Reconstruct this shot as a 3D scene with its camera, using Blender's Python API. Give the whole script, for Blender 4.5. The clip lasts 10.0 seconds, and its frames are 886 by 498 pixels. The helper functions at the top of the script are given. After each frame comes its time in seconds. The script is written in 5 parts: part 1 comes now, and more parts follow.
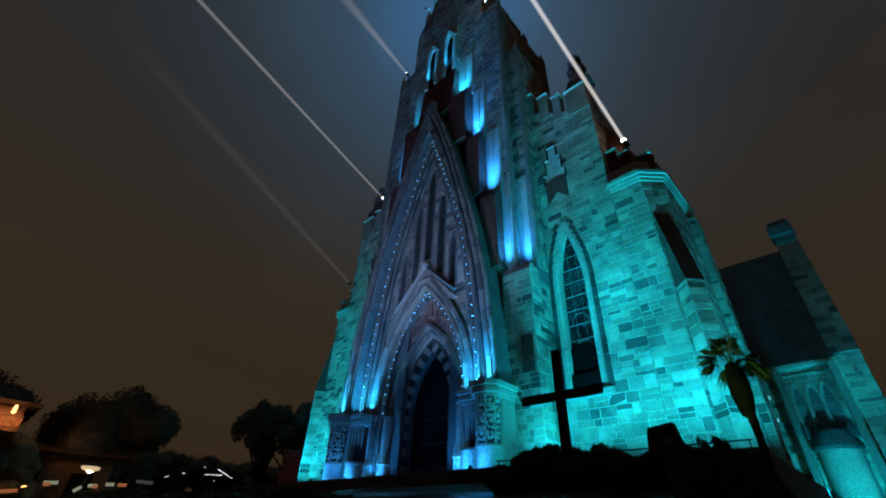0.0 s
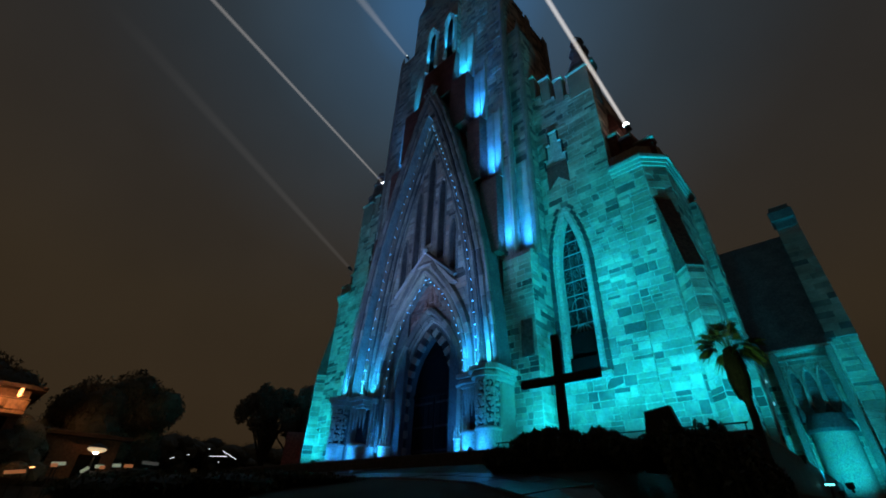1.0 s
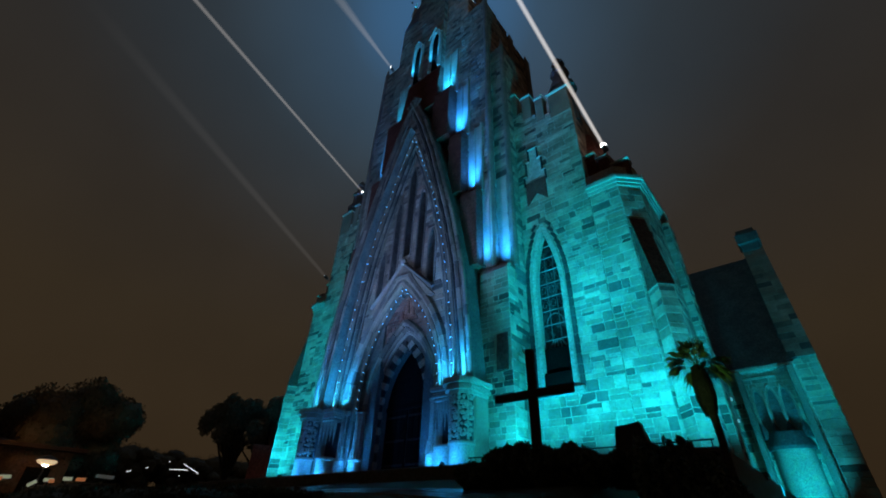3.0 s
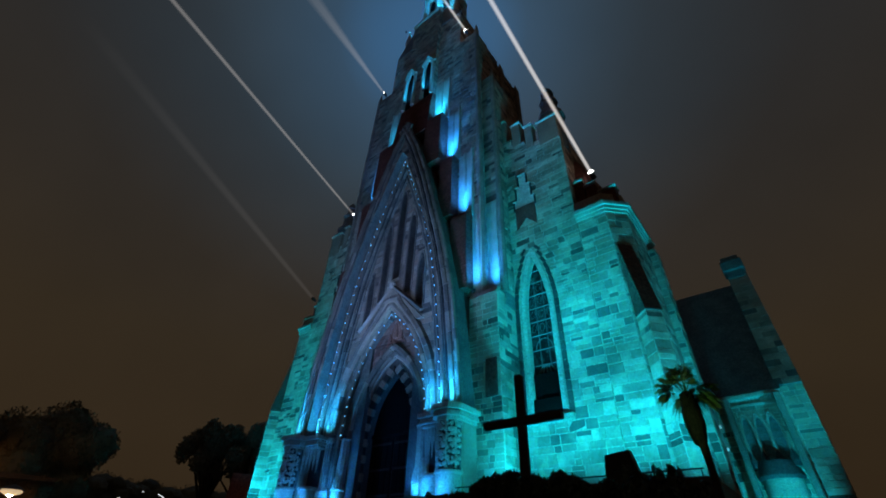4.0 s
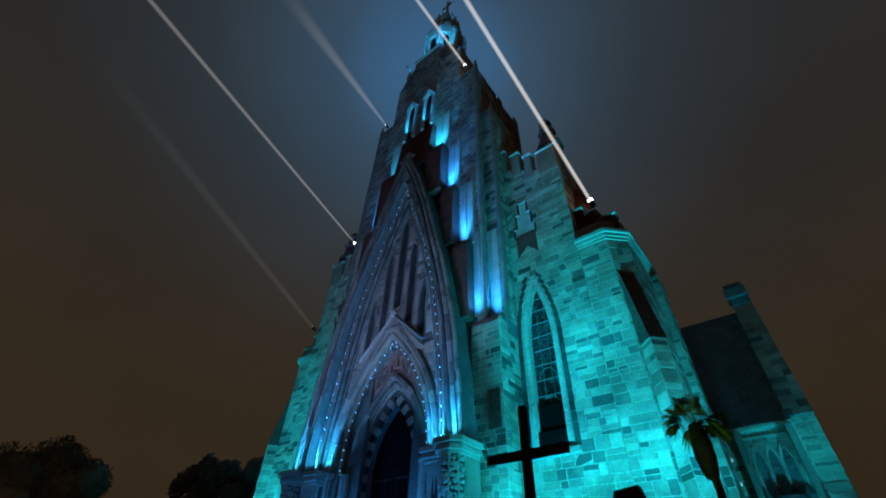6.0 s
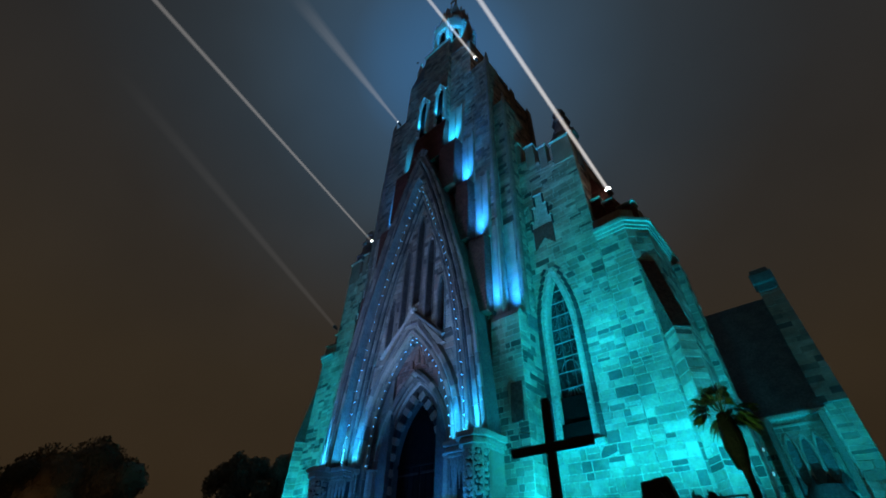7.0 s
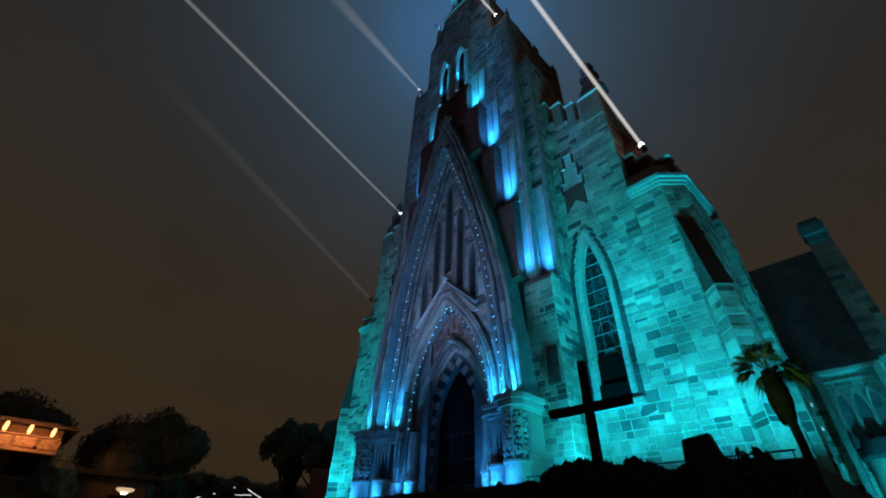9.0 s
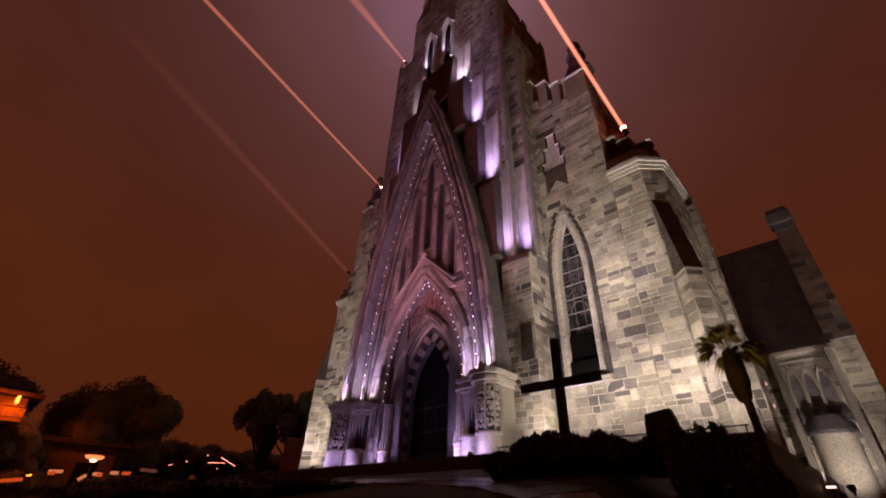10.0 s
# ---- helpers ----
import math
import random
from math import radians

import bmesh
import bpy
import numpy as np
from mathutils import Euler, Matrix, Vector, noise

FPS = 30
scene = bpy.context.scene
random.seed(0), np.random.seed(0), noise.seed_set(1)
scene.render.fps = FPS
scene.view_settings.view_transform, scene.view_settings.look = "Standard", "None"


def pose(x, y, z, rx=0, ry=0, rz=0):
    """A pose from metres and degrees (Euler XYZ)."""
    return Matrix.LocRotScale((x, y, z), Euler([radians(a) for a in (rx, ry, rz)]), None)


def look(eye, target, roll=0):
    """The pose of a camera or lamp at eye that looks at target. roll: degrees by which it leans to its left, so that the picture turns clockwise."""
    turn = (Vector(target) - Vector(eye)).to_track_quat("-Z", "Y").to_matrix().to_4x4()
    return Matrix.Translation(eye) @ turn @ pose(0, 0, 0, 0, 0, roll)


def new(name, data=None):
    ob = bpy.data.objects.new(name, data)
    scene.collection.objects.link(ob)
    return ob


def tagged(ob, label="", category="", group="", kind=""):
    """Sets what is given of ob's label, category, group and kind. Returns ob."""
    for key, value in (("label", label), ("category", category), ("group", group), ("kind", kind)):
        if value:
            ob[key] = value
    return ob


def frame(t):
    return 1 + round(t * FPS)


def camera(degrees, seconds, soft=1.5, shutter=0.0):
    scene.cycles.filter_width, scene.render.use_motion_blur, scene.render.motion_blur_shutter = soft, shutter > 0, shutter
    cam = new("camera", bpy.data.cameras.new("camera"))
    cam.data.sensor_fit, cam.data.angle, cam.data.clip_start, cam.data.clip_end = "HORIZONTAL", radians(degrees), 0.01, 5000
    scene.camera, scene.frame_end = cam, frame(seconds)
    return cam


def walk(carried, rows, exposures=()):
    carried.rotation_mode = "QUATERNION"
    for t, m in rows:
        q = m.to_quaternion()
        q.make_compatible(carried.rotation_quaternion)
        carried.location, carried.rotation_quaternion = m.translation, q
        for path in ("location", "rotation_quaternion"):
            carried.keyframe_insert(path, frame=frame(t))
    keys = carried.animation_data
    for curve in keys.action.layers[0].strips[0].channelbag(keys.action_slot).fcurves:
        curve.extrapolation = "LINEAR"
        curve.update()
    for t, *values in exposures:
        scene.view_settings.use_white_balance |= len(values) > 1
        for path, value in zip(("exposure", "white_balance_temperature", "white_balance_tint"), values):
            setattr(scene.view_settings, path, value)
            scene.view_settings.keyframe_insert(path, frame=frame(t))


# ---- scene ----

# ------------------------------------------------------------------ camera
cam = camera(92.9, 10.0, soft=1.9)
EYE = (15.25, -13.4, -1.9)
TURNS = [
    (0.0, 43.28, 34.20, -2.15), (0.5, 43.44, 33.01, -2.18), (1.0, 43.31, 32.20, -2.18), (1.5, 42.90, 31.67, -2.14),
    (2.0, 42.01, 31.86, -2.14), (2.5, 40.90, 32.65, -2.14), (4.0, 38.25, 37.15, -1.93), (4.5, 37.83, 38.82, -1.82),
    (5.0, 37.65, 40.24, -1.73), (6.5, 39.69, 40.93, -1.71), (7.0, 41.64, 40.26, -1.74), (7.5, 43.91, 39.49, -1.78),
    (8.0, 45.84, 38.59, -1.86), (8.5, 46.95, 37.37, -1.86), (9.0, 46.70, 35.87, -1.84), (9.5, 45.41, 34.19, -1.84),
    (10.0, 43.35, 32.74, -1.81)]
walk(cam, [(t, pose(*EYE, 90 + pitch, roll, yaw)) for t, yaw, pitch, roll in TURNS],
     exposures=[(0.0, 0.0, 6500, 10), (9.9, 0.0, 6500, 10), (10.0, 0.1, 100000, 150)])

# ------------------------------------------------------------------ sky and lamps
TEAL, BLUE, SKYBLUE, DEEP = (0.003, 0.655, 1.0), (0.012, 0.25, 1.0), (0.012, 0.40, 1.0), (0.012, 0.29, 1.0)


def night_sky():
    """A foggy night: brown town glow low down, blue-grey fog lit from the spire."""
    w = bpy.data.worlds.new("night_fog")
    scene.world = w
    w.use_nodes = True
    n, l = w.node_tree.nodes, w.node_tree.links
    n.clear()
    out, bg = n.new("ShaderNodeOutputWorld"), n.new("ShaderNodeBackground")
    tc = n.new("ShaderNodeTexCoord")
    sep = n.new("ShaderNodeSeparateXYZ")
    l.new(tc.outputs["Generated"], sep.inputs[0])
    up = n.new("ShaderNodeValToRGB")
    e = up.color_ramp.elements
    e[0].position, e[0].color = 0.0, (0.029, 0.0172, 0.0076, 1)
    e[1].position, e[1].color = 0.75, (0.021, 0.019, 0.0175, 1)
    m = up.color_ramp.elements.new(0.35)
    m.color = (0.032, 0.0216, 0.0114, 1)
    l.new(sep.outputs["Z"], up.inputs[0])
    spire = Vector((-18.5, 18.5, 53.0)).normalized()
    dot = n.new("ShaderNodeVectorMath")
    dot.operation = "DOT_PRODUCT"
    dot.inputs[1].default_value = spire
    l.new(tc.outputs["Generated"], dot.inputs[0])
    glow = n.new("ShaderNodeValToRGB")
    glow.color_ramp.interpolation = "B_SPLINE"
    g = glow.color_ramp.elements
    g[0].position, g[0].color = 0.78, (0, 0, 0, 1)
    g[1].position, g[1].color = 1.0, (0.019, 0.105, 0.24, 1)
    k = g.new(0.91)
    k.color = (0.0055, 0.0155, 0.024, 1)
    k = g.new(0.98)
    k.color = (0.016, 0.048, 0.082, 1)
    l.new(dot.outputs["Value"], glow.inputs[0])
    cloud = n.new("ShaderNodeTexNoise")
    cloud.inputs["Scale"].default_value, cloud.inputs["Detail"].default_value = 2.2, 3
    l.new(tc.outputs["Generated"], cloud.inputs["Vector"])
    var = n.new("ShaderNodeMapRange")
    var.inputs["To Min"].default_value, var.inputs["To Max"].default_value = 0.72, 1.28
    l.new(cloud.outputs[0], var.inputs[0])
    add = n.new("ShaderNodeVectorMath")
    l.new(up.outputs[0], add.inputs[0])
    l.new(glow.outputs[0], add.inputs[1])
    mul = n.new("ShaderNodeVectorMath")
    mul.operation = "MULTIPLY"
    l.new(add.outputs[0], mul.inputs[0])
    l.new(var.outputs[0], mul.inputs[1])
    l.new(mul.outputs[0], bg.inputs[0])
    bg.inputs[1].default_value = 1.0
    l.new(bg.outputs[0], out.inputs[0])


night_sky()


def spot(eye, target, watts, colour, angle=70, blend=0.8, radius=0.12):
    d = bpy.data.lights.new("flood_beam", "SPOT")
    d.energy, d.color, d.spot_size, d.spot_blend, d.shadow_soft_size = watts, colour, radians(angle), blend, radius
    ob = new("flood_beam", d)
    ob.matrix_world = look(eye, target)
    return ob


FLOODS = []   # (place, target, colour) of every floodlight whose housing is built below


def flood(eye, target, watts, colour, angle=80, blend=0.9, radius=0.1):
    FLOODS.append((eye, target, colour))
    return spot(eye, target, watts, colour, angle, blend, radius)


# teal floods along the foot of the aisle fronts, the turrets and the transept
for x, y, tx, ty, tz, watts in [(7.4, 0.2, 7.5, 2.6, 9.5, 1100), (9.3, 0.0, 9.3, 2.6, 9.5, 1200), (11.2, -0.1, 11.0, 2.6, 9, 1250), (13.1, 0.2, 12.4, 3.0, 9, 1400),
                                (13.4, 4.4, 12.6, 6.2, 6, 900), (-8.2, 0.3, -8.2, 2.6, 9, 1900), (-11.2, 0.3, -11.2, 2.6, 8, 1900), (-13.1, 1.2, -12.2, 3.0, 8, 900)]:
    flood((x, y, 0.12), (tx, ty, tz), watts, TEAL, 140 if y < 3 else 90, 1.0)
# two strong floods added, with no seen source, to brighten the upper fronts
flood((9.7, -1.6, -0.48), (9.2, 2.6, 14.5), 19000, TEAL, 60, 1.0)
flood((-11.0, -2.6, -0.4), (-9.4, 2.6, 14), 6500, TEAL, 46, 1.0)
flood((6.9, -0.9, 0.12), (5.4, 0.7, 1.6), 200, TEAL, 100)
# also added and unseen: brightens the dim nave side
flood((13.7, 8.2, -0.6), (12.0, 9.6, 7.5), 1500, TEAL, 70)
flood((14.7, 11.9, -0.95), (13.7, 14.8, 1.6), 1500, TEAL, 70)
flood((14.3, 3.0, -0.7), (12.6, 4.6, 9.5), 2900, TEAL, 60)
flood((18.6, 11.6, -1.1), (15.4, 15.6, 8.5), 5000, TEAL, 46)
# blue uplights of the portal: at the foot, on the capitals, on the ledges of the tower, in the belfry
for s in (-1, 1):
    flood((4.95 * s, -1.12, 0.12), (4.9 * s, -0.2, 1.1), 130, DEEP, 165)
    flood((3.72 * s, -0.55, 0.12), (3.75 * s, 0.4, 1.4), 140, DEEP, 165)
    flood((2.45 * s, 0.35, 0.12), (2.5 * s, 1.12, 2.4), 340, DEEP, 110)
    for x, y, w in ((4.99, -0.36, 1000), (4.05, 0.14, 1000), (3.30, 0.28, 1200)):
        spot((x * s, y, 3.2), (x * 0.985 * s, y + 0.42, 6.4), w * (3.6 if s > 0 else 2.6), (0.012, 0.32, 1.0), 40, 1.0)
        flood((x * s, y, 3.24), (x * 0.985 * s, y + 0.34, 6.2), w * (0.5 if s > 0 else 0.4), (0.02, 0.45, 1.0), 110, 1.0)
    for x, y, z, tx, w in ((5.45, 0.84, 8.9, 5.45, 1200), (6.25, 1.34, 8.9, 6.25, 1200), (4.66, 0.80, 14.1, 4.66, 2000), (3.62, 0.80, 19.5, 3.62, 2600),
                           (2.35, 0.80, 24.8, 2.35, 2600)):
        if s < 0 and z < 19:
            continue
        spot((x * s, y - 0.1, z), (tx * s, y + 0.36, z + 4.6), w * (2.2 if s > 0 else 0.6), BLUE if z < 20 else SKYBLUE, 46, 1.0)
        flood((x * s, y, z), (tx * s, y + 0.36, z + 5.5), w * 0.6 if s > 0 else w * 0.4, BLUE if z < 20 else SKYBLUE, 70, 1.0)
    flood((1.05 * s, 0.34, 29.3), (1.05 * s, 0.78, 33.5), 3600, SKYBLUE, 52, 1.0)
    flood((2.5 * s, 0.4, 43.6), (1.0 * s, 3.0, 52), 8000, SKYBLUE, 75)
# wide blue floods added on the forecourt, with no seen source, to brighten the whole portal
flood((-3.6, -5.6, -0.9), (-1.2, 0.0, 19.0), 7600, (0.21, 0.42, 1.0), 70)
flood((3.4, -5.6, -0.9), (1.2, 0.0, 19.0), 7200, (0.21, 0.42, 1.0), 70)
# small greenish garden light under the palm
flood((12.7, -4.9, -0.8), (13.5, -2.8, 1.5), 110, (0.45, 0.9, 0.30), 54)

# ------------------------------------------------------------------ materials
def nodes(name):
    m = bpy.data.materials.new(name)
    m.use_nodes = True
    return m, m.node_tree.nodes, m.node_tree.links, m.node_tree.nodes["Principled BSDF"]


def ramp(n, stops, constant=False):
    r = n.new("ShaderNodeValToRGB")
    r.color_ramp.interpolation = "CONSTANT" if constant else "LINEAR"
    e = r.color_ramp.elements
    while len(e) < len(stops):
        e.new(0.5)
    for k, (p, c) in zip(e, stops):
        k.position, k.color = p, (*c, 1)
    return r


def surface(name, stops, scale=3.0, rough=0.8, bump=0.3, fine=18.0, metal=0.0, per="", grain=0.35, gloss=0.5):
    """A varied surface: colour by piece (per: island or object) or by noise, finer grain and stains over it, and relief."""
    m, n, l, b = nodes(name)
    tc = n.new("ShaderNodeTexCoord")
    big, small = n.new("ShaderNodeTexNoise"), n.new("ShaderNodeTexNoise")
    for t, s, d in ((big, scale, 3), (small, fine, 4)):
        t.inputs["Scale"].default_value, t.inputs["Detail"].default_value = s, d
        l.new(tc.outputs["Object"], t.inputs["Vector"])
    r = ramp(n, stops, bool(per))
    if per == "island":
        l.new(n.new("ShaderNodeNewGeometry").outputs["Random Per Island"], r.inputs[0])
    elif per == "object":
        l.new(n.new("ShaderNodeObjectInfo").outputs["Random"], r.inputs[0])
    else:
        l.new(big.outputs[0], r.inputs[0])
    stain = n.new("ShaderNodeMapRange")
    stain.inputs["From Min"].default_value, stain.inputs["From Max"].default_value = 0.3, 0.7
    stain.inputs["To Min"].default_value, stain.inputs["To Max"].default_value = 1 - grain, 1 + grain * 0.5
    l.new((big if per else small).outputs[0], stain.inputs[0])
    grit = n.new("ShaderNodeMapRange")
    grit.inputs["To Min"].default_value, grit.inputs["To Max"].default_value = 1 - grain * 0.7, 1 + grain * 0.7
    l.new(small.outputs[0], grit.inputs[0])
    a, c = n.new("ShaderNodeVectorMath"), n.new("ShaderNodeVectorMath")
    a.operation = c.operation = "MULTIPLY"
    l.new(r.outputs[0], a.inputs[0])
    l.new(stain.outputs[0], a.inputs[1])
    l.new(a.outputs[0], c.inputs[0])
    l.new(grit.outputs[0], c.inputs[1])
    l.new(c.outputs[0], b.inputs["Base Color"])
    b.inputs["Roughness"].default_value, b.inputs["Metallic"].default_value = rough, metal
    b.inputs["Specular IOR Level"].default_value = gloss
    if bump:
        bp = n.new("ShaderNodeBump")
        bp.inputs["Strength"].default_value, bp.inputs["Distance"].default_value = bump, 0.05
        l.new(small.outputs[0], bp.inputs["Height"])
        l.new(bp.outputs[0], b.inputs["Normal"])
    return m


def glowing(name, colour, strength):
    m, n, l, b = nodes(name)
    b.inputs["Base Color"].default_value = (*colour, 1)
    b.inputs["Emission Color"].default_value, b.inputs["Emission Strength"].default_value = (*colour, 1), strength
    return m


STONES = [(0.0, (0.085, 0.063, 0.050)), (0.06, (0.145, 0.108, 0.084)), (0.12, (0.225, 0.163, 0.122)), (0.19, (0.29, 0.21, 0.155)), (0.34, (0.355, 0.262, 0.195)),
          (0.48, (0.405, 0.295, 0.215)), (0.62, (0.455, 0.335, 0.245)), (0.76, (0.41, 0.245, 0.175)), (0.84, (0.375, 0.275, 0.205)), (0.90, (0.53, 0.405, 0.305))]
# same ashlar scaled down: shade of portal and tower put into the colour
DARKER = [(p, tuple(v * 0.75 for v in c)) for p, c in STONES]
M_GABLE = surface("shaded_gable_ashlar", [(p, tuple(v * 0.50 for v in c)) for p, c in STONES], 0.6, 0.8, 0.5, 9, per="island")
M_ASHLAR = surface("rough_ashlar", STONES, 0.9, 0.85, 0.6, 9, per="island", grain=0.5)
M_BLOCK = surface("rough_ashlar_block", [(p, tuple(v * 0.85 + 0.04 for v in c)) for p, c in STONES], 0.9, 0.85, 0.6, 9, per="object", grain=0.45)
M_FACADE = surface("shaded_ashlar", DARKER, 0.6, 0.8, 0.5, 9, per="island")
M_MORTAR = surface("pale_mortar", [(0.3, (0.38, 0.31, 0.25)), (0.7, (0.50, 0.42, 0.34))], 1.5, 0.9, 0.4, 14)
M_TYMP = surface("red_sandstone_blocks", [(0.0, (0.13, 0.06, 0.045)), (0.4, (0.20, 0.10, 0.075)), (0.75, (0.26, 0.15, 0.115))], 0.8, 0.8, 0.5, 12, per="island")
M_CORE = surface("mortar_bed", [(0.3, (0.10, 0.09, 0.08)), (0.7, (0.17, 0.15, 0.135))], 1.5, 0.9, 0.4, 14)
M_TRIM = surface("dressed_stone", [(0.3, (0.34, 0.26, 0.20)), (0.7, (0.47, 0.365, 0.285))], 1.3, 0.75, 0.35, 22)
M_RIB = surface("moulded_basalt", [(0.3, (0.15, 0.115, 0.092)), (0.7, (0.275, 0.205, 0.16))], 1.1, 0.7, 0.35, 16)
M_ARCH = surface("moulded_arch_stone", [(0.0, (0.13, 0.10, 0.08)), (0.35, (0.20, 0.15, 0.115)), (0.7, (0.27, 0.20, 0.155)), (0.9, (0.165, 0.11, 0.08))], 1.1, 0.7, 0.5, 14, per="object")
# dark voussoirs, and recess shade put into the colour of grooves and niches
M_QUOIN_SHADE = surface("dark_quoin_and_recess_shade", [(0.0, (0.028, 0.025, 0.024)), (0.5, (0.045, 0.04, 0.037)), (0.8, (0.07, 0.06, 0.055))], 1.1, 0.8, 0.5, 14, per="object")
M_RED = surface("red_sandstone_relief", [(0.3, (0.15, 0.055, 0.035)), (0.7, (0.26, 0.11, 0.075))], 2.0, 0.8, 0.6, 12)
M_SLATE = surface("dark_brown_slate", [(0.3, (0.12, 0.043, 0.033)), (0.7, (0.18, 0.062, 0.048))], 1.4, 0.85, 0.5, 9, gloss=0.1)
M_ROOF = surface("black_slate", [(0.3, (0.07, 0.068, 0.068)), (0.7, (0.13, 0.125, 0.12))], 1.4, 0.6, 0.5, 9)
M_DOOR = surface("black_oak", [(0.3, (0.006, 0.005, 0.004)), (0.7, (0.012, 0.010, 0.008))], 3, 0.8, 0.4, 25, gloss=0.1)
# near-black colour that holds the darkness inside openings
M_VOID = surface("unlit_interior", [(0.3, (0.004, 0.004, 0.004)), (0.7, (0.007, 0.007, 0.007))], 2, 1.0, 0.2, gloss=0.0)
M_LEAD = surface("lead_came", [(0.3, (0.12, 0.12, 0.12)), (0.7, (0.22, 0.22, 0.22))], 4, 0.45, 0.2, 30, metal=0.5)
M_BAR = surface("pale_window_bar", [(0.3, (0.15, 0.15, 0.145)), (0.7, (0.22, 0.22, 0.215))], 4, 0.5, 0.1, 30)
M_IRON = surface("black_iron", [(0.3, (0.015, 0.015, 0.016)), (0.7, (0.03, 0.03, 0.03))], 4, 0.5, 0.2, 30, metal=0.4)
M_WOOD = surface("dark_timber", [(0.3, (0.018, 0.014, 0.011)), (0.7, (0.035, 0.027, 0.020))], 3, 0.75, 0.4, 22)
M_GROUND = surface("dark_lawn_and_earth", [(0.3, (0.018, 0.022, 0.012)), (0.7, (0.040, 0.042, 0.024))], 0.6, 0.9, 0.6, 12)
M_WET = surface("wet_basalt_paving", [(0.3, (0.03, 0.03, 0.03)), (0.7, (0.07, 0.066, 0.06))], 1.2, 0.28, 0.2, 5)
M_TERRACE = surface("damp_terrace_stone", [(0.3, (0.035, 0.033, 0.03)), (0.7, (0.06, 0.057, 0.052))], 1.2, 0.6, 0.3, 8)
M_LEAF = surface("hedge_leaf", [(0.0, (0.030, 0.040, 0.022)), (0.5, (0.045, 0.058, 0.032)), (0.8, (0.065, 0.080, 0.045))], 1, 0.6, 0, per="island")
M_TREE = surface("tree_leaf", [(0.0, (0.075, 0.07, 0.045)), (0.5, (0.12, 0.11, 0.07))], 1, 0.7, 0, per="island")
# paler leaf copy: haze before the far thin trees is put into the colour
M_HAZY = surface("haze_paled_tree_leaf", [(0.0, (0.16, 0.15, 0.11)), (0.5, (0.24, 0.22, 0.17))], 1, 0.7, 0, per="island")
M_CANOPY = glowing("lit_canopy_glow", (1.0, 0.72, 0.42), 0.6)
M_FROND = surface("palm_frond", [(0.0, (0.03, 0.075, 0.025)), (0.5, (0.05, 0.105, 0.035)), (0.8, (0.10, 0.15, 0.05))], 1, 0.5, 0, per="island")
M_SKIRT = surface("dead_palm_thatch", [(0.3, (0.010, 0.008, 0.006)), (0.7, (0.02, 0.016, 0.011))], 5, 0.9, 0.6, 22)
M_BARK = surface("dark_bark", [(0.3, (0.02, 0.016, 0.012)), (0.7, (0.045, 0.036, 0.028))], 3, 0.9, 0.7, 14)
M_PLASTER = surface("far_plaster", [(0.3, (0.15, 0.08, 0.045)), (0.7, (0.22, 0.12, 0.07))], 0.7, 0.85, 0.2, 8)
M_TILE = surface("dark_roof_tile", [(0.3, (0.03, 0.017, 0.012)), (0.7, (0.06, 0.034, 0.024))], 1.0, 0.8, 0.4, 6)
M_CAR = surface("parked_car_paint", [(0.3, (0.04, 0.04, 0.042)), (0.7, (0.07, 0.07, 0.072))], 1.0, 0.3, 0.0, 6)
M_SIGN = surface("red_sign_face", [(0.3, (0.42, 0.12, 0.11)), (0.7, (0.52, 0.17, 0.15))], 1.0, 0.6, 0.1, 6)
M_BULB = glowing("festoon_bulb", (0.25, 0.75, 1.0), 3.6)
M_SEARCH = glowing("searchlight_lens", (1.0, 0.95, 0.88), 9)
M_WARM = glowing("warm_lamp", (1.0, 0.42, 0.14), 4)
M_WHITE = glowing("white_gable_lamp", (1.0, 0.86, 0.66), 22)
M_GREEN = glowing("pale_shop_light", (0.72, 0.78, 0.55), 0.24)
M_STRIP = glowing("white_street_strip", (0.9, 0.92, 0.95), 1.0)
M_RUST = glowing("orange_shop_light", (0.9, 0.32, 0.12), 0.25)
M_GREY = glowing("dim_shop_window", (0.55, 0.55, 0.52), 0.05)
M_DIMT = glowing("dim_teal_lamp", (0.35, 0.9, 0.95), 0.35)
M_LAMPT = glowing("teal_path_lamp", (0.15, 0.9, 0.95), 3)


def stained_glass():
    m, n, l, b = nodes("stained_glass")
    tc, v = n.new("ShaderNodeTexCoord"), n.new("ShaderNodeTexVoronoi")
    v.inputs["Scale"].default_value = 5
    l.new(tc.outputs["Object"], v.inputs["Vector"])
    r = ramp(n, [(0.0, (0.004, 0.005, 0.006)), (0.55, (0.008, 0.011, 0.011)), (0.85, (0.06, 0.07, 0.065))])
    l.new(v.outputs["Color"], r.inputs[0])
    l.new(r.outputs[0], b.inputs["Base Color"])
    b.inputs["Roughness"].default_value, b.inputs["Specular IOR Level"].default_value = 0.3, 0.2
    return m


M_GLASS = stained_glass()
# pale light in the transept lancets is put into this glass colour
M_PALE_GLASS = surface("lit_pale_glass", [(0.3, (0.12, 0.13, 0.125)), (0.7, (0.24, 0.25, 0.24))], 5, 0.35, 0.1, 20)


